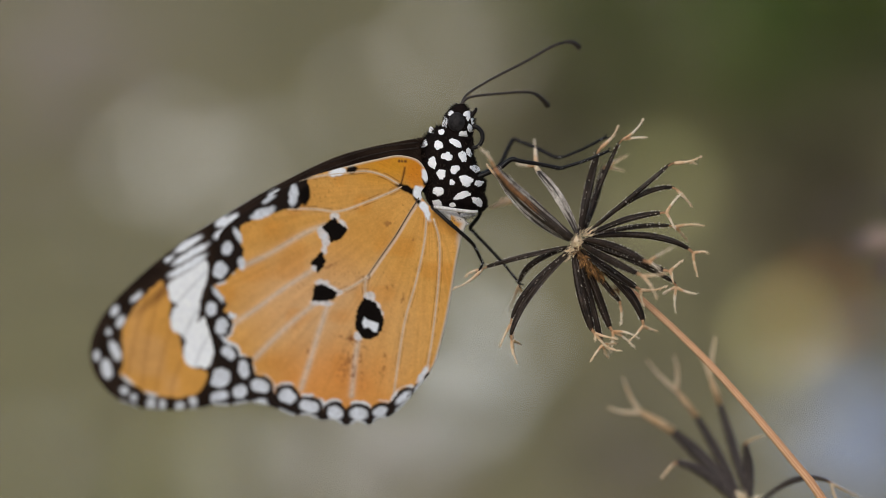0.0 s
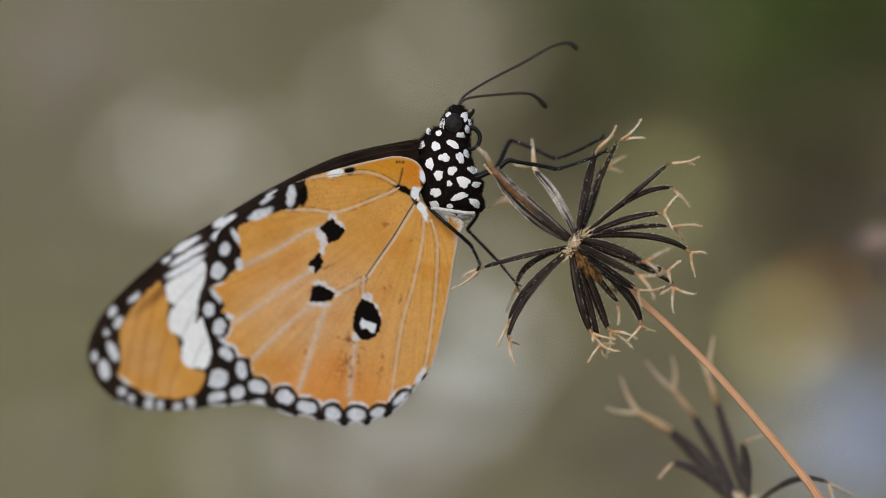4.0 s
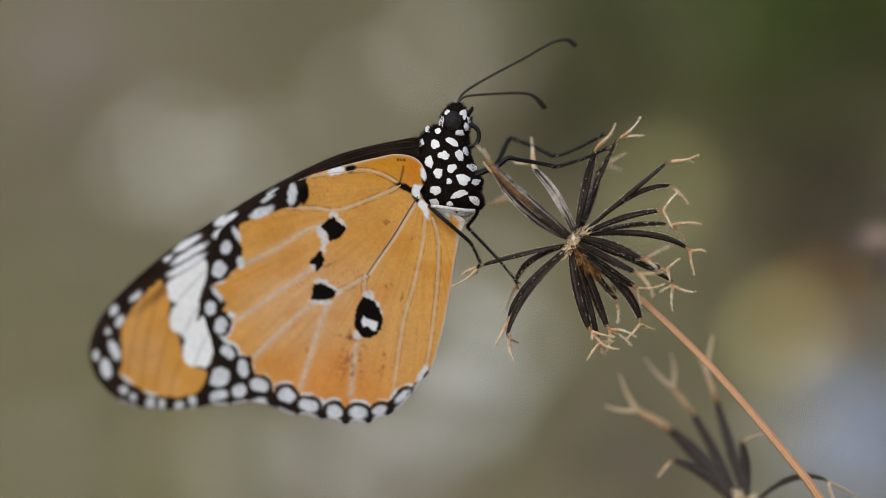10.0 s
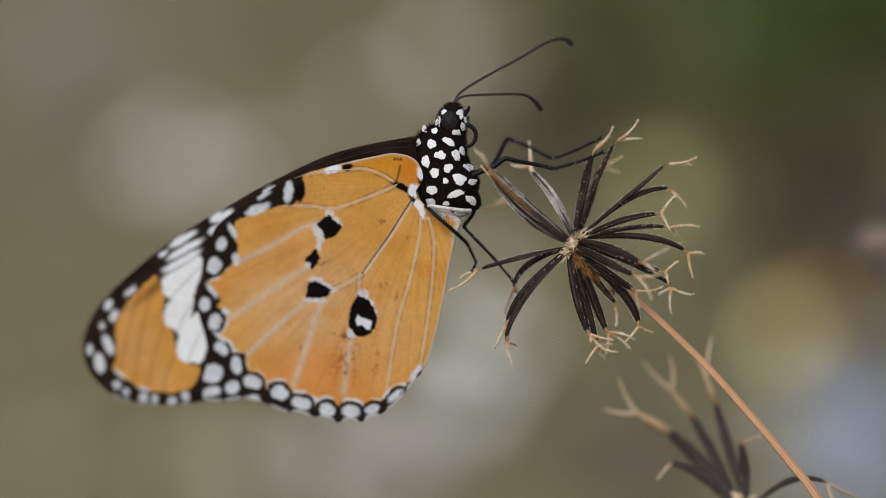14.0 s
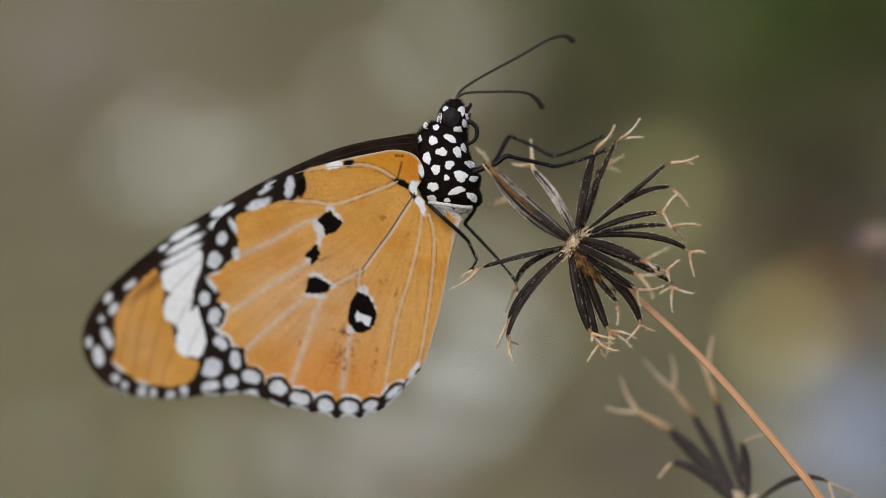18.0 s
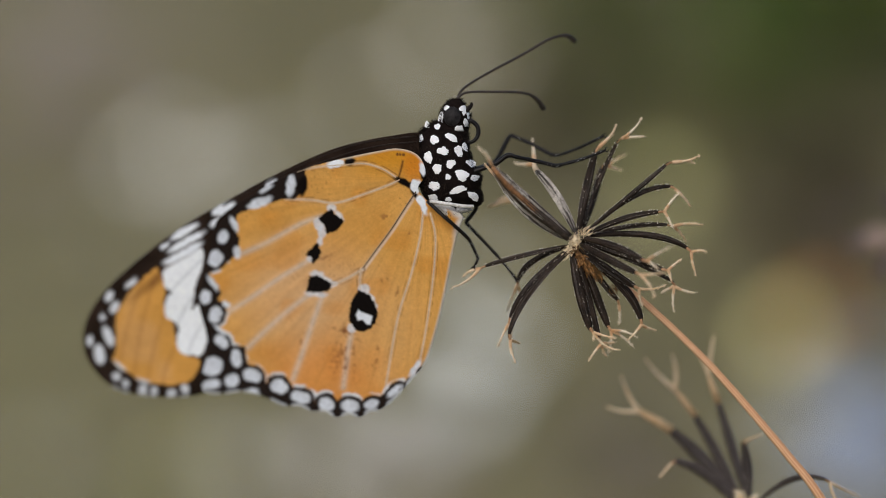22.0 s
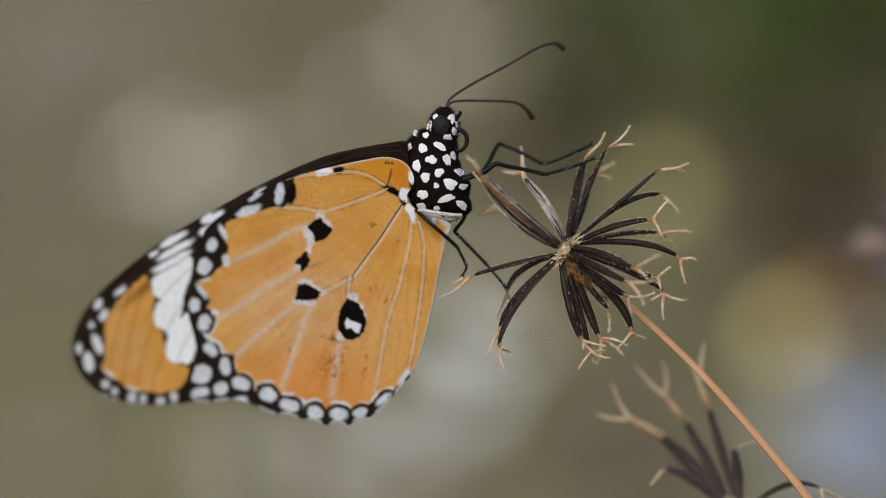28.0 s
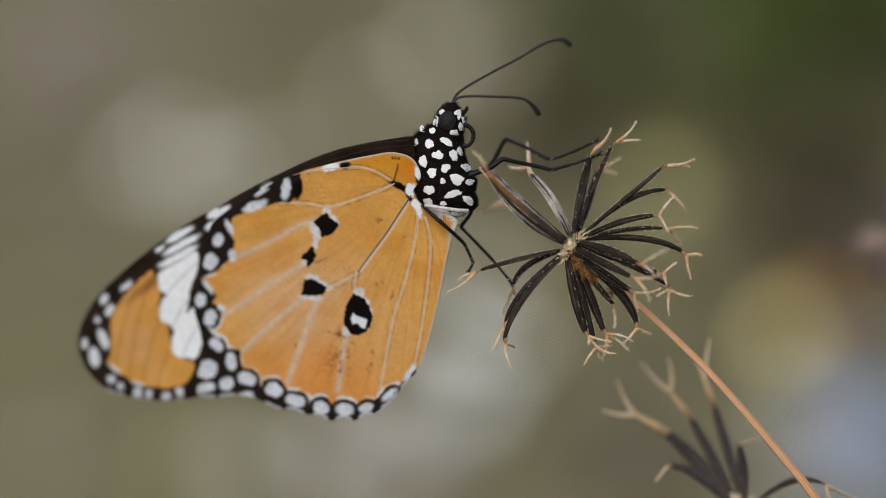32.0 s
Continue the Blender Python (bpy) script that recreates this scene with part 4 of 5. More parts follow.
    for s in HIND_CELLS + HIND_WHITE_A + HIND_WHITE_C + HIND_WHITE_D:
        tint = PEARL * (1 - 0.14 * smoothstep(0.4 + cloud(x, y, 6, 34)))[:, None] * (1.0, 1.01, 1.03)
        col = lay(col, tint, spot(wx, wy, (s[0], s[1], s[2] * 0.92, s[3] * 0.92, s[4]), 2.2, 2.3), 0.78 if s in HIND_WHITE_D else 0.95)
    for s in HIND_BLACK:
        col = lay(col, INK, spot(wx, wy, s, 2))
    for s in [(742, 342, 11, 11, 25), (739, 335, 6, 6, 0), (751, 366, 7, 11, -25), (756, 378, 4, 10, -15), (752, 310, 5, 13, -14), (598, 304, 15, 7, -12)]:
        col = lay(col, PEARL * 1.15, spot(wx, wy, s, 1.3))
    jx, jy = x + 1.5 * cloud(x, y, 3.2, 36), y + 1.5 * cloud(x, y, 3.2, 37)
    for corners in HIND_PATCHES:
        col = lay(col, INK, patch(jx, jy, corners, 1.2, 1.4))
    col = lay(col, PEARL * 1.05, patch(x + 0.5 * cloud(x, y, 4, 36), y, HIND_BOOT, 1.3))
    rim = gap(x, y, curve(HIND_EDGE, 5, True))[0]
    col = lay(col, PEARL * (0.95, 0.9, 0.82), smoothstep(1.2 - rim / 11) * smoothstep((x - 800) / 12) * smoothstep((452 - y) / 50), 0.85)
    col = lay(col, PEARL * (0.85, 0.75, 0.62), smoothstep(1 - rim / 5) * ((x > 760) & (y > 370) | (y < 296)), 0.8)
    # white fringe between the dark ends of the veins
    along = np.minimum.reduce([np.abs(x - c[0]) / c[2] for c in HIND_CELLS + HIND_WHITE_A if c[1] > 640])
    col = lay(col, PEARL * 0.9, smoothstep(1.25 - rim / 4.5) * smoothstep((1.0 - along) * 3) * ((y > 704) | (x > 470) & (y > 672)), 0.85)
    return col * (1 + 0.05 * cloud(x, y, 4, 25))[:, None]


def fore_pattern(x, y):
    wx, wy = x + cloud(x, y, 7, 41) * 1.6, y + cloud(x, y, 7, 42) * 1.6
    col = np.zeros((len(x), 3)) + MARGIN * (1.25, 1.15, 1.0) * (1.1 + 0.5 * cloud(x, y, 20, 43))[:, None]
    col = lay(col, np.array((0.04, 0.024, 0.018)), smoothstep(0.7 * cloud(x, y, 30, 44) + 0.25), 0.18)
    f = field(wx, wy, FORE_FIELD, 2.5)
    col = lay(col, ORANGE * (0.95, 0.92, 0.85) * (1 + 0.08 * cloud(x, y, 26, 47))[:, None], f)
    col = lay(col, ORANGE_PALE * 0.95, f * smoothstep(0.2 + cloud(x, y, 34, 48)), 0.35)
    for a in ([(262, 515), (240, 590), (226, 660)], [(285, 510), (262, 600), (250, 690)], [(305, 570), (285, 640), (275, 700)], [(325, 630), (308, 670), (302, 702)]):
        d = gap(x, y, curve(a, 4), False)[0]
        col = lay(col, BROWN, f * smoothstep(1 - d / 7), 0.22)
    col = lay(col, BROWN * 0.5, spot(x, y, (283, 520, 40, 8, -40), 8), 0.7)
    col = lay(col, PEARL * (1.21, 1.20, 1.17), field(wx, wy, FORE_BAND, 2.2))
    for a in ([(366, 480), (335, 512), (310, 540)], [(352, 545), (340, 565), (322, 600)], [(372, 590), (355, 620), (345, 650)]):
        d = gap(x, y, curve(a, 4), False)[0]
        col = lay(col, PEARL * 0.5, smoothstep(1 - d / 4), 0.4)
    for s in FORE_WHITE_A + FORE_WHITE_B:
        k = 0.82 if s in FORE_WHITE_A else 1.0
        col = lay(col, PEARL * (0.84 if s[1] > 685 else 1.0 if k < 1 else 1.22), spot(wx, wy, (s[0], s[1], s[2] * k, s[3] * k, s[4]), 2.4 if k < 1 else 1.8, 2.5), 0.95)
    rim = gap(x, y, curve(FORE_EDGE, 5, True))[0]
    along = np.minimum.reduce([np.abs(x - c[0]) / c[2] for c in FORE_WHITE_A if c[1] > 685])
    col = lay(col, PEARL * 0.8, smoothstep(1.2 - rim / 4.5) * smoothstep((1.0 - along) * 3) * (y > 690), 0.75)
    return col * (1 + 0.06 * cloud(x, y, 4, 46))[:, None]


def wing(name, edge, pattern, depth, pitch, label, seed):
    """A thin, slightly rippled membrane inside the outline edge."""
    line = curve(edge, 6, True)
    lo, hi = line.min(0) - pitch, line.max(0) + pitch
    gu, gv = np.meshgrid(np.arange(lo[0], hi[0] + pitch, pitch), np.arange(lo[1], hi[1] + pitch, pitch), indexing="ij")
    cell = inside((gu[:-1, :-1] + pitch / 2).ravel(), (gv[:-1, :-1] + pitch / 2).ravel(), line).reshape(gu.shape[0] - 1, -1)
    k = np.arange(gu.size).reshape(gu.shape)
    faces = np.stack([k[:-1, :-1][cell], k[:-1, 1:][cell], k[1:, 1:][cell], k[1:, :-1][cell]], -1)
    count = np.bincount(faces.ravel(), minlength=gu.size)
    used = np.where(count > 0)[0]
    remap = np.full(gu.size, -1)
    remap[used] = np.arange(len(used))
    x, y = gu.ravel()[used], gv.ravel()[used]
    rim = count[used] < 4
    _, nx, ny = gap(x[rim], y[rim], line)
    x[rim], y[rim] = nx, ny
    d = depth(x, y) + 0.10 * cloud(x, y, 60, seed) + 0.03 * cloud(x, y, 16, seed + 1)
    s = 1 + d * 0.001 / REACH
    verts = np.stack([(x - 784) * U * s - HEART.x, d * 0.001 - HEART.y, (441 - y) * U * s - HEART.z], -1)
    data = bpy.data.meshes.new(name)
    data.from_pydata(verts.tolist(), [], remap[faces].tolist())
    data.polygons.foreach_set("use_smooth", np.ones(len(data.polygons), bool))
    col = np.ones((len(x), 4), np.float32)
    col[:, :3] = np.clip(pattern(x, y), 0.003, 0.93)
    layer = data.attributes.new("scales", "FLOAT_COLOR", "POINT")
    layer.data.foreach_set("color", col.ravel())
    data.materials.append(M_WING)
    ob = new(name, data)
    ob.parent = butterfly
    solid = ob.modifiers.new("thickness", "SOLIDIFY")
    solid.thickness = 0.00007
    solid.offset = -1 if name.startswith("hind") else 0
    return tagged(ob, label)


near_hind = lambda x, y: -1.95 + (755 - x) * 0.0183 + (y - 330) * 0.0111
near_fore = lambda x, y: -1.40 + (755 - x) * 0.0179 + (y - 330) * 0.0111
far_fore = lambda x, y: 1.2 + (755 - x) * 0.0152 + (y - 330) * 0.0111
far_hind = lambda x, y: 1.9 + (755 - x) * 0.0149 + (y - 330) * 0.0111

hindwing = wing("hindwing", HIND_EDGE, hind_pattern, near_hind, 1.7, "orange hindwing with black border and white spots", 61)
forewing = wing("forewing", FORE_EDGE, fore_pattern, near_fore, 1.7, "orange and black forewing with a white band", 63)
far_forewing = wing("forewing", [(775, 275), (772, 246)] + FORE_EDGE[1:], fore_pattern, far_fore, 5, "orange and black forewing with a white band", 65)
far_hindwing = wing("hindwing", HIND_EDGE, hind_pattern, far_hind, 5, "orange hindwing with black border and white spots", 67)
for line, width, dark in HIND_VEINS:
    c = curve(line, 6)
    bm = bmesh.new()
    if width < 1.9 and not dark:
        width = 0.9
    pts = [on_fly(u, v, near_hind(u, v) + 0.10 * float(cloud(u, v, 60, 61)) + 0.03 * float(cloud(u, v, 16, 62)) + 0.02) for u, v in c]
    tube(bm, pts, [U * width * (0.62 - 0.3 * i / len(pts)) for i in range(len(pts))], 6, 0.0, 0.6)
    part("vein", bm, M_VEIN_DARK if dark else M_VEIN_BROWN if line[0] == (742, 350) else M_VEIN, hindwing, "dark raised vein" if dark or line[0] == (742, 350) else "pale raised vein")

for line in ([(742, 262), (690, 268), (640, 279), (590, 296), (540, 316), (490, 340)], [(740, 252), (690, 258), (640, 268), (590, 285), (540, 307), (470, 345), (400, 384)]):
    c = curve(line, 6)
    bm = bmesh.new()
    pts = [on_fly(u, v, near_fore(u, v) + 0.10 * float(cloud(u, v, 60, 63)) + 0.03 * float(cloud(u, v, 16, 64)) - 0.03) for u, v in c]
    tube(bm, pts, [U * 1.3] * len(pts), 6)
    part("vein", bm, M_VEIN_DARK, forewing, "dark raised vein")

# thorax rows: v, left edge, right edge, half depth in mm
TRUNK = np.array([(224, 782, 826, 0.8), (240, 757, 834, 1.4), (255, 743, 836, 1.9), (272, 735, 838, 2.3), (290, 735, 842, 2.5), (305, 739, 848, 2.6),
                  (322, 745, 860, 2.7), (335, 749, 858, 2.7), (345, 753, 856, 2.6), (356, 757, 861, 2.4), (366, 763, 861, 2.0), (374, 775, 855, 1.3),
                  (378, 800, 838, 0.7)], float)
SKULL = np.array([(184, 810, 822, 0.4), (192, 800, 828, 0.9), (202, 792, 835, 1.3), (214, 787, 839, 1.5), (228, 787, 838, 1.5), (240, 792, 834, 1.2),
                  (248, 802, 828, 0.6)], float)


def loft(rows, n=28):
    line = curve(rows, 4)
    bm = bmesh.new()
    rings = []
    for v, a, b, h in line:
        c, w = (a + b) / 2, (b - a) / 2
        ring = []
        for j in range(n):
            t = 2 * math.pi * j / n
            k = 1 + 0.03 * noise.noise(Vector((v * 0.06, math.cos(t) * 2, math.sin(t) * 2)))
            ring.append(bm.verts.new(on_fly(c + w * k * math.cos(t), v, h * k * math.sin(t))))
        rings.append(ring)
    for r, s in zip(rings, rings[1:]):
        for j in range(n):
            bm.faces.new((r[j], r[(j + 1) % n], s[(j + 1) % n], s[j]))
    bm.faces.new(rings[0])
    bm.faces.new(rings[-1][::-1])
    return bm


def skin(rows, u, v):
    a, b, h = (np.interp(v, rows[:, 0], rows[:, i]) for i in (1, 2, 3))
    c, w = (a + b) / 2, (b - a) / 2
    return -h * math.sqrt(max(0.03, 1 - ((u - c) / w) ** 2))


def body_spot(rows, u, v, a, b, turn, owner, seed):
    """A flat patch of white scales with a ragged edge, lying on the skin."""
    rnd = random.Random(seed)
    c, s = math.cos(radians(turn)), math.sin(radians(turn))
    ph = [rnd.uniform(0, 6.28) for i in range(3)]
    n = 44
    wob = [0.93 + 0.08 * math.sin(2 * t + ph[0]) + 0.07 * math.sin(3 * t + ph[1]) + 0.05 * math.sin(5 * t + ph[2]) for t in np.linspace(0, 2 * math.pi, n + 1)[:n]]
    ragged = [w * (1 + rnd.uniform(-0.15, 0.11)) for w in wob]
    bm = bmesh.new()
    hub = bm.verts.new(on_fly(u, v, skin(rows, u, v) - 0.14))
    last = None
    for r, lift, edge in ((0.4, 0.14, wob), (0.8, 0.135, wob), (1.0, 0.11, ragged), (1.03, -0.03, ragged)):
        ring = []
        for j in range(n):
            t = 2 * math.pi * j / n
            p, q = a * r * edge[j] * math.cos(t), b * r * edge[j] * math.sin(t)
            x, y = u + p * c - q * s, v + p * s + q * c
            ring.append(bm.verts.new(on_fly(x, y, skin(rows, x, y) - lift + rnd.uniform(-0.012, 0.012))))
        for j in range(n):
            if last is None:
                bm.faces.new((hub, ring[j], ring[(j + 1) % n]))
            else:
                bm.faces.new((last[j], ring[j], ring[(j + 1) % n], last[(j + 1) % n]))
        last = ring
    part("white_spot", bm, M_WHITE, owner, smooth=False)


def hairs(rows, count, owner, seed, low, high, back=0.0):
    rnd = random.Random(seed)
    bm = bmesh.new()
    for i in range(count):
        v = rnd.uniform(rows[0, 0], rows[-1, 0])
        a, b, h = (np.interp(v, rows[:, 0], rows[:, k]) for k in (1, 2, 3))
        t = rnd.uniform(math.pi * 0.75, math.pi * 1.15) if rnd.random() < back else rnd.choice((0, math.pi)) + rnd.gauss(0, 0.42)
        c, w = (a + b) / 2, (b - a) / 2
        p = on_fly(c + w * math.cos(t), v, h * math.sin(t))
        out = Vector((math.cos(t), math.sin(t), rnd.uniform(-0.3, 0.9))).normalized()
        ln = rnd.uniform(low, high) * U
        tube(bm, [p - out * ln * 0.2, p + out * ln * 0.5, p + out * ln + Vector((0, 0, ln * 0.2))], [0.55 * U, 0.5 * U, 0.12 * U], 3)
    part("hair", bm, M_FUR, owner, "short black hairs", "stuff")


# white spots of the thorax: centre, half sizes, turn
COLLAR_SPOTS = [(763, 231, 5, 6, 0), (781, 234, 6.5, 5, 0), (750, 255, 6, 8, 20), (776, 257, 8, 9, 20), (830, 270, 5, 9, -30), (791, 277, 10, 8, 0), (819, 277, 8, 10, -20), (765, 288, 8, 11, -20), (805, 300, 8, 9, 30), (841, 299, 11, 6, 30)]
CHEST_SPOTS = [(781, 308, 9, 9, 0), (800, 323, 5, 6, 0), (825, 320, 12, 11, 0), (848, 325, 9, 6, -15), (776, 339, 10, 9, 20), (818, 346, 15, 7, -18), (774, 360, 10, 6, 20), (801, 363, 7, 4, 0), (845, 357, 12, 7, 30), (806, 253, 14, 6, 36), (738, 268, 3.5, 8, -25)]
THORAX_SPOTS = COLLAR_SPOTS + CHEST_SPOTS
antennae = []


def build_body():
    thorax = part("thorax", loft(TRUNK), M_BODY, butterfly, "black hairy thorax with white spots")
    head = part("head", loft(SKULL), M_BODY, butterfly, "black head with white spots")
    for i, s in enumerate(THORAX_SPOTS):
        body_spot(TRUNK, *s, thorax, 500 + i)
    for i, s in enumerate([(798, 201, 6, 5, 0), (827, 202, 7, 6, 40), (787, 221, 5, 14, 8), (832, 227, 5, 8, -20), (836, 214, 3.2, 9, -8), (829, 208, 4, 6, 30), (820, 240, 9, 8, -10)]):
        body_spot(SKULL, *s, head, 560 + i)
    hairs(TRUNK, 1800, thorax, 7, 2, 4.5)
    hairs(TRUNK[:4], 420, thorax, 8, 4, 10, 0.9)
    hairs(SKULL, 480, head, 9, 2.5, 7, 0.5)
    bm = bmesh.new()
    r = random.Random(77)
    for i in range(900):
        v = r.uniform(240, 372)
        a, b, h = (np.interp(v, TRUNK[:, 0], TRUNK[:, k]) for k in (1, 2, 3))
        u = r.uniform(a + 2, b - 2)
        if any(math.hypot((u - q[0]) / (max(q[2:4]) + 2), (v - q[1]) / (max(q[2:4]) + 5)) < 1 for q in THORAX_SPOTS):
            continue
        p = on_fly(u, v, skin(TRUNK, u, v) + 0.02)
        tube(bm, [p, p + Vector((r.uniform(-3, 3), -1.5, -r.uniform(1, 3))) * U, p + Vector((r.uniform(-4, 4), -1.2, -r.uniform(3, 5))) * U], [0.6 * U, 0.5 * U, 0.15 * U], 3)
    for i in range(420):
        p = on_fly(r.gauss(744, 4), r.uniform(246, 280), r.uniform(-2.2, 1.5))
        d = Vector((-r.uniform(1, 6), r.uniform(-2, 0), r.uniform(-3, 3.5))) * U
        tube(bm, [p - d * 0.3, p + d * 0.5, p + d + Vector((0, 0, 2 * U))], [0.7 * U, 0.55 * U, 0.15 * U], 3)
    part("hair", bm, M_FUR_BROWN, thorax, "fine dark brown hairs", "stuff")
    for side in (-1, 1):
        bm = bmesh.new()
        bmesh.ops.create_icosphere(bm, subdivisions=4, radius=1)
        for q in bm.verts:
            q.co = on_fly(809, 217, side * 1.0) + Vector((q.co.x * 16 * U, q.co.y * 0.0008, q.co.z * 18.5 * U))
        part("eye", bm, M_EYE, head, "dark glossy compound eye")
    for side, pts in ((0.5, [(816, 184), (828, 166), (868, 141), (930, 109), (976, 83), (1001, 75), (1015, 76), (1026, 85)]),
                      (-0.3, [(817, 184), (832, 172), (880, 166), (934, 163), (956, 172), (971, 189)])):
        line = curve([(u, v, side + (4.2 if side > 0 else 6.5) * (i / 6) ** 1.5) for i, (u, v) in enumerate(pts)], 8)
        n = len(line)
        bm = bmesh.new()
        tube(bm, [on_fly(*p) for p in line], [U * (2.1 + 0.7 * i / n + 0.12 * (i % 2) + 2.9 * max(0, (i / n - 0.66) / 0.34) ** 0.9) if i < n - 1 else U * 2 for i in range(n)], 8)
        antennae.append(part("antenna", bm, M_ANT, butterfly, "thin black clubbed antenna"))
    bm = bmesh.new()
    line = curve([(834, 223, -0.5), (845, 226, -0.6), (853, 236, -0.6), (853, 249, -0.6), (846, 259, -0.6), (836, 262, -0.6), (826, 258, -0.5)], 8)
    tube(bm, [on_fly(*p) for p in line], [U * r for r in np.linspace(4.4, 3.2, len(line))], 10)
    part("proboscis", bm, M_LEG, head, "coiled black proboscis")
    for side in (-0.7, 0.7):
        bm = bmesh.new()
        line = curve([(828, 212, side), (836, 203, side), (842, 195, side), (841, 191, side)], 4)
        tube(bm, [on_fly(*p) for p in line], [U * r for r in np.linspace(4.5, 1.8, len(line))], 8)
        part("palp", bm, M_FUR, head, "short black palp")
    bm = bmesh.new()
    line = curve([(792, 372, 0.2), (780, 430, 0.8), (752, 500, 1.9), (722, 560, 3.1)], 6)
    tube(bm, [on_fly(*p) for p in line], [U * r for r in np.concatenate([np.linspace(24, 22, 10), np.linspace(21, 5, len(line) - 10)])], 14, 0.0, 0.55)
    part("abdomen", bm, M_BODY, butterfly, "slender dark abdomen between the wings")
    bm = bmesh.new()
    bmesh.ops.create_icosphere(bm, subdivisions=4, radius=1)
    for q in bm.verts:
        k = 1 + 0.2 * noise.noise(q.co * 3.1) + 0.25 * noise.noise(q.co * 8)
        q.co = on_fly(802 + q.co.x * 25 * k, 384 + q.co.x * 12 - q.co.z * 10 * k, -1.9 + q.co.y * 0.25 * k)
    part("belly", bm, M_BELLY, butterfly, "whitish woolly belly")
    bm = bmesh.new()
    bmesh.ops.create_icosphere(bm, subdivisions=3, radius=1)
    for q in bm.verts:
        k = 1 + 0.3 * noise.noise(q.co * 2.4 + Vector((5, 0, 0))) + 0.3 * noise.noise(q.co * 7)
        q.co = on_fly(827 + q.co.x * 15 * k, 381 + q.co.x * -2 - q.co.z * 6 * k, -1.6 + q.co.y * 0.8)
    part("hip", bm, M_HIP, butterfly, "black hip with white scales")
    bm = bmesh.new()
    for i in range(40):
        r = random.Random(i)
        p = on_fly(r.uniform(785, 838), r.uniform(384, 396), r.uniform(-2.6, -2.0))
        tube(bm, [p, p + Vector((r.uniform(-2, 4), -1, -r.uniform(2, 5))) * U], [0.6 * U, 0.2 * U], 3)
    part("belly_hair", bm, M_FUR, butterfly, "dark belly hairs", "stuff")


# legs from hip to foot: u, v, depth
FAR_FRONT = [(846, 310, 1.2), (868, 302, 2.4), (884, 293, 3.2), (902, 256, 4.4), (909, 248, 4.6), (918, 250, 4.6), (946, 261, 4.2), (976, 276, 3.8), (986, 279, 3.6), (998, 278, 3.4), (1032, 264, 2.6), (1072, 243, 1.6)]
NEAR_FRONT = [(842, 315, -1), (866, 305, -1.2), (884, 298, -1.2), (900, 285, -1.2), (909, 282, -1.2), (920, 285, -1.2), (950, 290, -0.8), (980, 296, -0.5), (991, 298, -0.4), (1003, 295, -0.4), (1038, 284, -0.2), (1076, 268, 0)]
NEAR_MIDDLE = [(764, 366, -2.4), (790, 390, -3.4), (820, 416, -3), (834, 429, -2.4), (839, 435, -2), (843, 443, -1.8), (850, 458, -0.9), (853, 468, -0.6), (847, 481, -0.3)]
FAR_MIDDLE = [(852, 366, 1), (848, 382, 1.4), (835, 399, 1.6), (833, 405, 1.6), (838, 411, 1.6), (862, 436, 1.6), (890, 466, 1.4), (908, 488, 1.2), (920, 503, 1.2)]
LEGS = [(FAR_FRONT, 4.4), (NEAR_FRONT, 4.6), (NEAR_MIDDLE, 3.4), (FAR_MIDDLE, 3.5)]


def build_legs():
    made = []
    for k, (pts, w) in enumerate(LEGS):
        rnd = random.Random(k)
        line = curve(pts, 6)
        n = len(line)
        hip = on_fly(*pts[0])
        bm = bmesh.new()
        path = [on_fly(*p) - hip for p in line]
        tube(bm, path, [U * w * ((1.0 if i < n * 0.4 else 0.8 if i < n * 0.72 else 0.62) + 0.05 * math.sin(i * 1.7)) for i in range(n)], 8)
        for i in range(60):
            j = rnd.randrange(8, n - 1)
            d = (path[j + 1] - path[j]).normalized()
            s = d.cross(Vector((0, 1, 0))).normalized() * rnd.choice((-1, 1))
            p = path[j].lerp(path[j + 1], rnd.random()) + s * w * 0.5 * U
            tube(bm, [p, p + s * 2.5 * U + d * 3 * U], [0.5 * U, 0.15 * U], 3)
        leg = part("leg", bm, M_LEG, butterfly, "thin black jointed leg")
        bm = bmesh.new()
        for i in range(26):
            j = rnd.randrange(6, n - 1)
            p = path[j].lerp(path[j + 1], rnd.random()) + Vector((rnd.uniform(-1.5, 1.5) * U, -w * 0.62 * U, rnd.uniform(-1.5, 1.5) * U))
            bmesh.ops.create_icosphere(bm, subdivisions=1, radius=rnd.uniform(0.5, 0.9) * U, matrix=Matrix.Translation(p))
        part("pale_scales", bm, M_WHITE, leg, "scattered white scales", "stuff")
        leg.matrix_basis = Matrix.Translation(hip)
        for side in (-1, 1):
            bm = bmesh.new()
            e, f = path[-1], (path[-1] - path[-3]).normalized()
            g = f.cross(Vector((0, 1, 0))).normalized() * side
            tube(bm, [e, e + f * 4 * U + g * 4 * U, e + f * 8 * U + g * 2 * U], [1.6 * U, 1.2 * U, 0.3 * U], 5)
            part("claw", bm, M_LEG, leg)
        made.append((leg, hip, on_fly(*pts[-1])))
    bm = bmesh.new()
    line = curve([(768, 366, -2.7), (800, 371, -2.9), (830, 375, -2.7), (845, 375, -2.4)], 5)
    tube(bm, [on_fly(*p) for p in line], [U * r for r in np.linspace(3.4, 3.0, len(line))], 8)
    part("femur", bm, M_FEMUR, butterfly, "white-scaled femur held against the body")
    return made


build_body()
legs = build_legs()


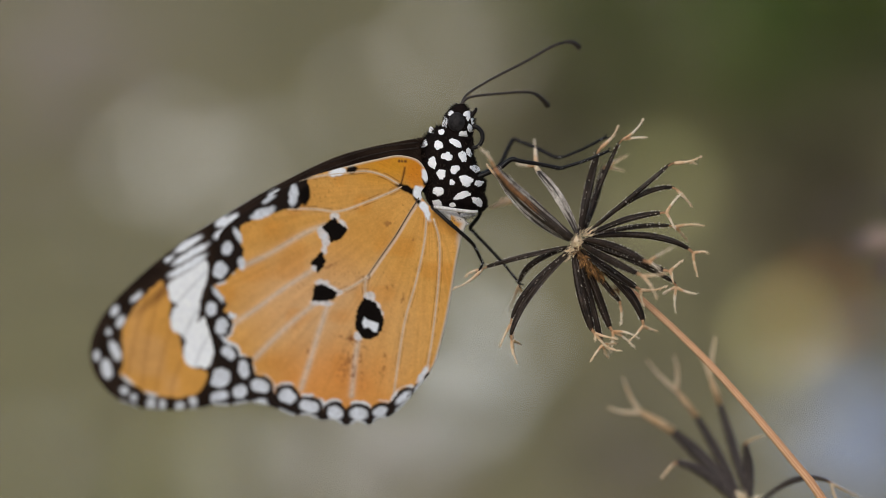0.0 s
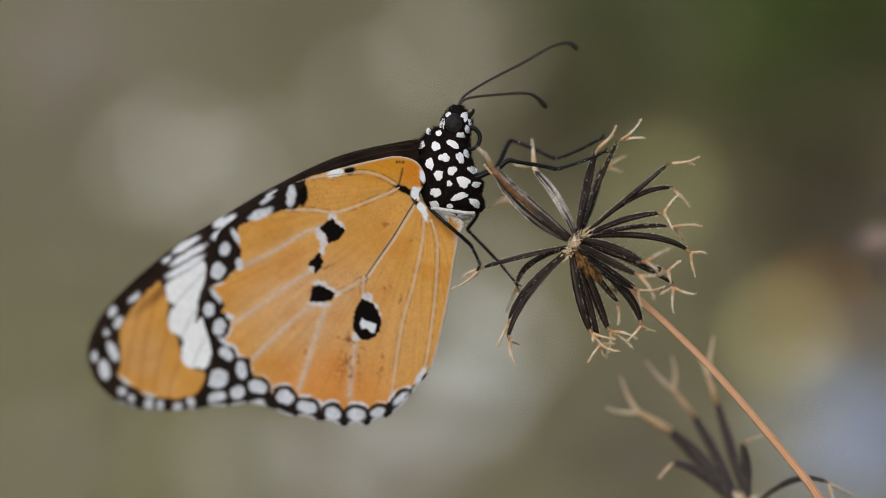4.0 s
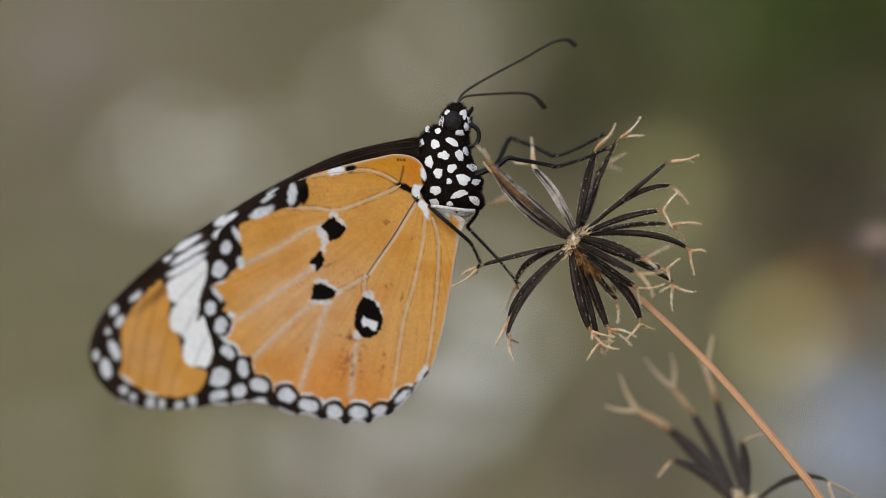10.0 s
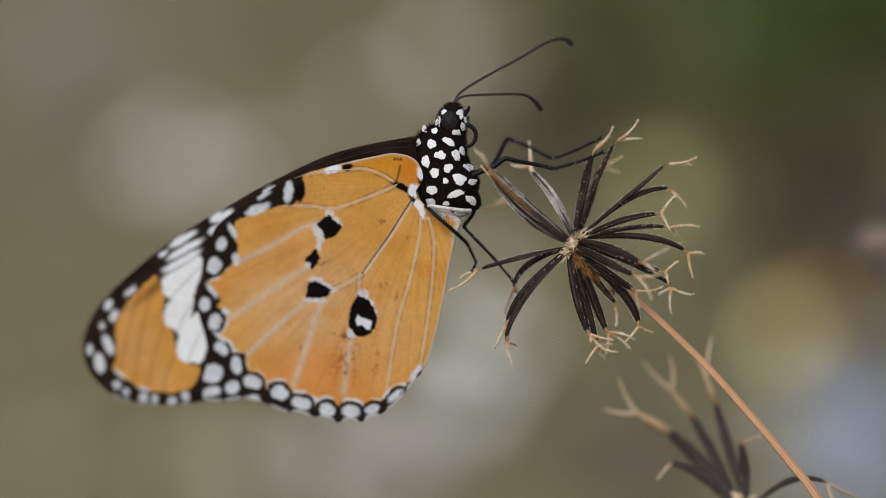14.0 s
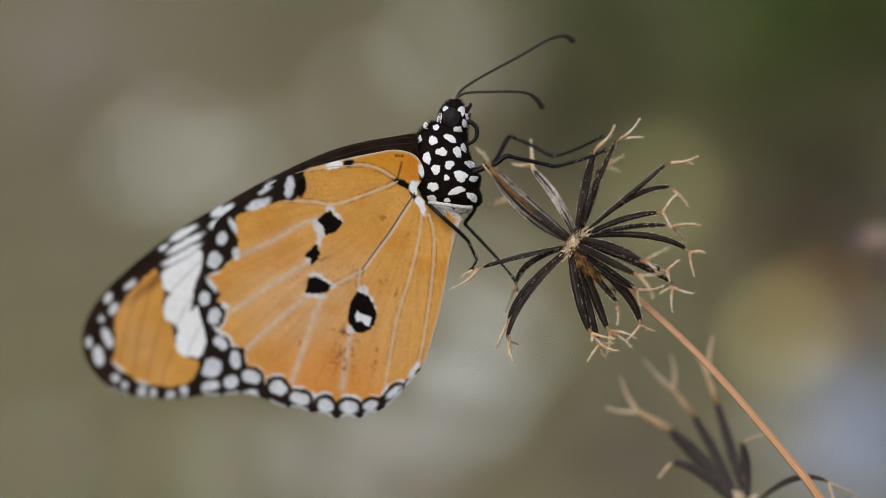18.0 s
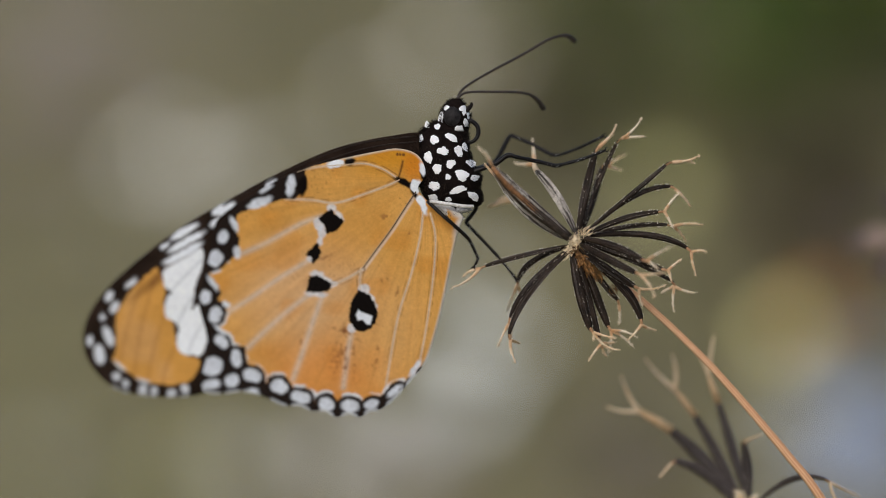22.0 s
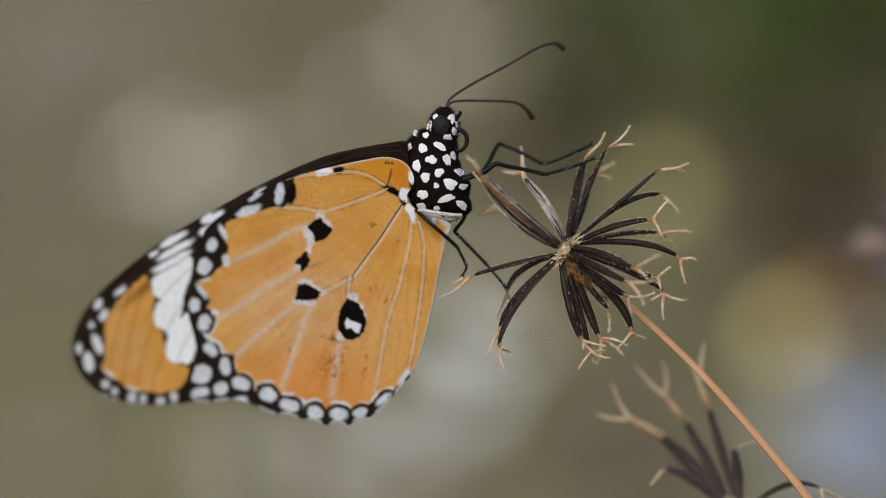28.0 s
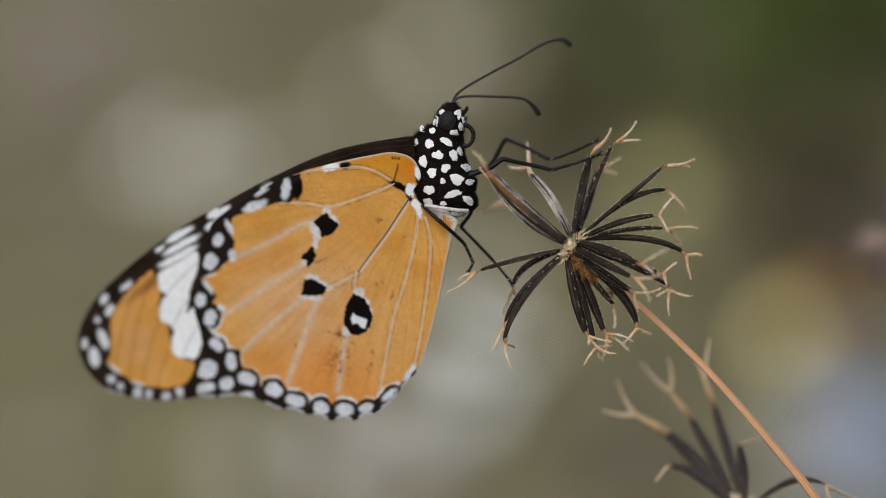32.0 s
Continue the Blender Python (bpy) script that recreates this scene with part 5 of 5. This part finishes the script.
# ---- what moves: the plant sways in the air, the butterfly with it; later it tips its wings up ----
def moved(right, up, turn, pivot):
    """A shift in millimetres and a clockwise turn in degrees about a pivot of the subject's space."""
    return Matrix.Translation((right * 0.001, 0, up * 0.001)) @ Matrix.Translation(pivot) @ pose(0, 0, 0, 0, turn, 0) @ Matrix.Translation(-pivot)


def motions():
    # seconds, millimetres to the right and up, degrees clockwise
    sway = [
        (0.0, 0.01, 0.01, 0.06), (0.5, -0.09, -0.03, 0.12), (1.0, 0.15, 0.13, 0.14), (1.5, 0.23, 0.21, 0.14),
        (2.0, 0.16, 0.17, 0.09), (2.5, -0.02, 0.1, 0.05), (3.0, -0.31, -0.14, 0.06), (3.5, -0.22, -0.0, 0.07),
        (5.5, -0.67, -0.17, 0.16), (6.0, 0.1, 0.29, 0.11), (6.5, -0.54, -0.16, 0.1), (7.0, -0.29, 0.1, -0.04),
        (7.5, -0.55, -0.08, -0.08), (8.0, -0.67, -0.11, 0.0), (8.5, 0.14, 0.54, 0.06), (9.0, -0.36, 0.24, 0.2),
        (9.5, 0.13, 0.43, 0.13), (10.0, -0.31, 0.21, 0.11), (10.5, -0.2, 0.23, 0.06), (11.0, -0.01, 0.42, 0.06),
        (11.5, -0.44, 0.15, 0.07), (12.0, -0.2, 0.31, -0.03), (12.5, -0.4, 0.15, -0.06), (13.0, -0.18, 0.18, -0.13),
        (13.5, -0.36, 0.01, -0.15), (14.0, -0.51, -0.12, -0.15), (14.5, -0.4, 0.05, -0.14), (16.5, -0.05, 0.27, 0.12),
        (17.0, 0.41, 0.62, 0.1), (17.5, -0.07, 0.23, 0.08), (18.0, -0.35, 0.02, -0.09), (18.5, -0.47, -0.1, -0.13),
        (19.0, -0.34, -0.05, -0.11), (19.5, -0.28, -0.07, -0.09), (20.0, -0.22, 0.0, -0.05), (20.5, -0.14, 0.11, -0.12),
        (21.0, -0.56, -0.16, -0.06), (21.5, -0.19, 0.03, -0.13), (22.0, -0.18, 0.1, -0.01), (22.5, -0.26, 0.13, 0.01),
        (23.0, 0.02, 0.3, -0.07), (23.5, -1.36, -0.62, -0.23), (24.0, -1.48, -0.92, -0.51), (24.5, -2.12, -1.24, -0.56),
        (26.5, -1.71, -0.97, -0.5), (27.0, -1.7, -0.91, -0.45), (27.5, -0.85, -0.34, -0.44), (28.0, -1.32, -0.77, -0.35),
        (28.5, -0.89, -0.46, -0.28), (29.0, -0.64, -0.23, -0.19), (29.5, -0.75, -0.35, -0.16), (30.0, -0.52, -0.23, -0.19),
        (30.5, -0.58, -0.21, -0.18), (31.0, -0.39, -0.1, -0.2), (31.5, -0.55, -0.29, -0.19), (32.0, -0.7, -0.3, -0.18),
    ]
    body = [
        (0.0, -0.0, 0.0, 0.03), (0.5, -0.11, -0.07, 0.02), (1.0, 0.12, 0.11, 0.02), (1.5, 0.25, 0.21, 0.08),
        (2.0, 0.19, 0.18, 0.04), (2.5, 0.02, 0.09, 0.06), (3.0, -0.37, -0.25, 0.08), (3.5, -0.21, -0.09, 0.1),
        (5.5, -0.67, -0.34, 0.03), (6.0, 0.14, 0.23, -0.04), (6.5, -0.57, -0.25, -0.14), (7.0, -0.23, 0.02, -0.14),
        (7.5, -0.52, -0.16, -0.17), (8.0, -0.66, -0.25, -0.27), (8.5, 0.26, 0.48, -0.32), (9.0, -0.34, 0.11, -0.31),
        (9.5, 0.12, 0.46, -0.42), (10.0, -0.33, 0.11, -0.52), (10.5, -0.24, 0.2, -0.57), (11.0, 0.03, 0.39, -0.59),
        (11.5, -0.47, 0.06, -0.59), (12.0, -0.15, 0.3, -0.59), (12.5, -0.42, 0.11, -0.6), (13.0, -0.24, 0.2, -0.48),
        (13.5, -0.47, 0.11, -0.42), (14.0, -0.7, 0.14, -0.38), (14.5, -0.61, 0.32, -0.33), (16.5, -0.25, 0.69, 0.05),
        (17.0, 0.28, 1.13, 0.01), (17.5, -0.27, 0.76, -0.02), (18.0, -0.57, 0.48, 0.01), (18.5, -0.71, 0.39, -0.01),
        (19.0, -0.55, 0.44, -0.01), (19.5, -0.55, 0.41, -0.01), (20.0, -0.46, 0.48, -0.02), (20.5, -0.34, 0.67, -0.02),
        (21.0, -0.8, 0.3, -0.07), (21.5, -0.43, 0.57, -0.09), (22.0, -0.43, 0.57, -0.05), (22.5, -0.5, 0.57, -0.08),
        (23.0, -0.13, 0.85, -0.14), (23.5, -1.63, -0.23, -0.14), (24.0, -1.81, -0.46, -0.19), (24.5, -2.5, -0.9, -0.28),
        (26.5, -2.09, -0.58, -0.16), (27.0, -2.04, -0.53, -0.07), (27.5, -1.1, 0.14, -0.02), (28.0, -1.66, -0.34, 0.16),
        (28.5, -1.2, 0.0, 0.2), (29.0, -0.92, 0.25, 0.24), (29.5, -1.06, 0.12, 0.24), (30.0, -0.78, 0.25, 0.24),
        (30.5, -0.83, 0.3, 0.19), (31.0, -0.65, 0.39, 0.17), (31.5, -0.83, 0.21, 0.14), (32.0, -0.97, 0.14, 0.13),
    ]
    flap = [
        (0.0, -0.02, -0.01, -0.12), (0.5, -0.01, 0.0, -0.08), (1.0, -0.0, 0.01, -0.08), (1.5, 0.02, 0.03, -0.04),
        (2.0, 0.03, 0.03, -0.08), (2.5, 0.04, 0.04, -0.12), (3.0, 0.03, 0.02, -0.16), (3.5, 0.01, 0.02, -0.19),
        (5.5, 0.07, 0.04, -0.09), (6.0, 0.06, 0.03, -0.1), (6.5, 0.06, 0.04, 0.05), (7.0, 0.05, 0.03, -0.0),
        (7.5, 0.07, 0.03, 0.07), (8.0, 0.1, 0.04, 0.14), (8.5, 0.15, 0.06, 0.12), (9.0, 0.17, 0.07, 0.16),
        (9.5, 0.15, 0.06, 0.09), (10.0, 0.16, 0.05, 0.27), (10.5, 0.15, 0.08, 0.32), (11.0, 0.17, 0.09, 0.35),
        (11.5, 0.15, 0.09, 0.35), (12.0, 0.14, 0.06, 0.37), (12.5, 0.14, 0.04, 0.45), (13.0, 0.13, 0.04, 0.58),
        (13.5, 0.14, 0.05, 0.85), (14.0, 0.15, 0.04, 1.09), (14.5, 0.18, 0.04, 1.24), (16.5, 0.19, 0.05, 1.44),
        (17.0, 0.16, 0.03, 1.46), (17.5, 0.15, 0.03, 1.47), (18.0, 0.15, 0.02, 1.4), (18.5, 0.17, 0.03, 1.38),
        (19.0, 0.17, 0.04, 1.42), (19.5, 0.15, 0.05, 1.45), (20.0, 0.16, 0.06, 1.45), (20.5, 0.16, 0.05, 1.44),
        (21.0, 0.15, 0.04, 1.49), (21.5, 0.13, 0.04, 1.51), (22.0, 0.14, 0.06, 1.54), (22.5, 0.17, 0.09, 1.6),
        (23.0, 0.2, 0.08, 1.57), (23.5, 0.17, 0.06, 1.51), (24.0, 0.15, 0.02, 1.37), (24.5, 0.11, 0.01, 1.35),
        (26.5, 0.14, 0.01, 1.42), (27.0, 0.16, 0.04, 1.48), (27.5, 0.17, 0.05, 1.39), (28.0, 0.18, 0.07, 1.38),
        (28.5, 0.18, 0.06, 1.32), (29.0, 0.19, 0.05, 1.38), (29.5, 0.18, 0.06, 1.41), (30.0, 0.18, 0.06, 1.4),
        (30.5, 0.19, 0.08, 1.46), (31.0, 0.2, 0.07, 1.51), (31.5, 0.19, 0.09, 1.54), (32.0, 0.17, 0.08, 1.52),
    ]
    first = [
        (0.0, -0.06), (0.5, -0.04), (1.0, -0.07), (1.5, -0.06), (2.0, -0.11), (2.5, -0.15), (3.0, -0.16), (3.5, -0.18),
        (5.5, -0.06), (6.0, 0.03), (6.5, 0.24), (7.0, 0.24), (7.5, 0.27), (8.0, 0.17), (8.5, 0.12), (9.0, -0.0),
        (9.5, -0.1), (10.0, -0.08), (10.5, -0.1), (11.0, -0.06), (11.5, -0.11), (12.0, -0.11), (12.5, -0.16), (13.0, -0.32),
        (13.5, -0.53), (14.0, -0.62), (14.5, -0.63), (16.5, -0.59), (17.0, -0.63), (17.5, -0.73), (18.0, -0.79), (18.5, -0.82),
        (19.0, -0.71), (19.5, -0.73), (20.0, -0.68), (20.5, -0.7), (21.0, -0.62), (21.5, -0.67), (22.0, -0.62), (22.5, -0.61),
        (23.0, -0.59), (23.5, -0.79), (24.0, -0.93), (24.5, -1.03), (26.5, -0.87), (27.0, -0.78), (27.5, -0.92), (28.0, -0.9),
        (28.5, -1.0), (29.0, -0.89), (29.5, -0.96), (30.0, -0.88), (30.5, -0.86), (31.0, -0.69), (31.5, -0.73), (32.0, -0.73),
    ]
    second = [
        (0.0, 0.05), (0.5, -0.02), (1.0, 0.01), (1.5, -0.04), (2.0, -0.01), (2.5, -0.2), (3.0, -0.22), (3.5, -0.3),
        (5.5, -0.08), (6.0, -0.15), (6.5, 0.11), (7.0, 0.12), (7.5, 0.36), (8.0, 0.42), (8.5, 0.66), (9.0, 1.26),
        (9.5, 1.93), (10.0, 2.43), (10.5, 2.55), (11.0, 2.67), (11.5, 3.09), (12.0, 3.5), (12.5, 3.66), (13.0, 3.59),
        (13.5, 3.47), (14.0, 3.57), (14.5, 3.56), (16.5, 3.54), (17.0, 3.63), (17.5, 3.81), (18.0, 4.02), (18.5, 4.33),
        (19.0, 4.8), (19.5, 5.01), (20.0, 5.31), (20.5, 5.29), (21.0, 5.41), (21.5, 5.42), (22.0, 5.52), (22.5, 5.65),
        (23.0, 5.64), (23.5, 5.72), (24.0, 5.56), (24.5, 5.51), (26.5, 5.63), (27.0, 5.71), (27.5, 5.71), (28.0, 5.77),
        (28.5, 5.91), (29.0, 6.09), (29.5, 6.13), (30.0, 6.06), (30.5, 6.09), (31.0, 6.13), (31.5, 6.21), (32.0, 6.25),
    ]
    head_of_seeds, shoulder = at(1020, 430), on_fly(755, 330)
    plant_at = {t: moved(a, b, c, head_of_seeds) for t, a, b, c in sway}
    body_at = {t: moved(a, b, c, HEART) for t, a, b, c in body}
    walk(plant, [(t, PLATE @ m @ Matrix.Translation(BASE)) for t, m in plant_at.items()])
    walk(butterfly, [(t, PLATE @ m @ Matrix.Translation(HEART)) for t, m in body_at.items()])
    for w in (hindwing, forewing, far_forewing, far_hindwing):
        walk(w, [(t, moved(a, b, c, shoulder)) for t, a, b, c in flap])
    for feeler, turns in zip(antennae, (first, second)):
        walk(feeler, [(t, moved(0, 0, a, on_fly(817, 184))) for t, a in turns])
    # each foot keeps its hold on the seed head
    for leg, hip, foot in legs:
        rows = []
        for t, m in body_at.items():
            hold = m.inverted() @ plant_at[t] @ (foot + HEART) - HEART
            rows.append((t, Matrix.Translation(hip) @ (foot - hip).rotation_difference(hold - hip).to_matrix().to_4x4()))
        walk(leg, rows)


motions()
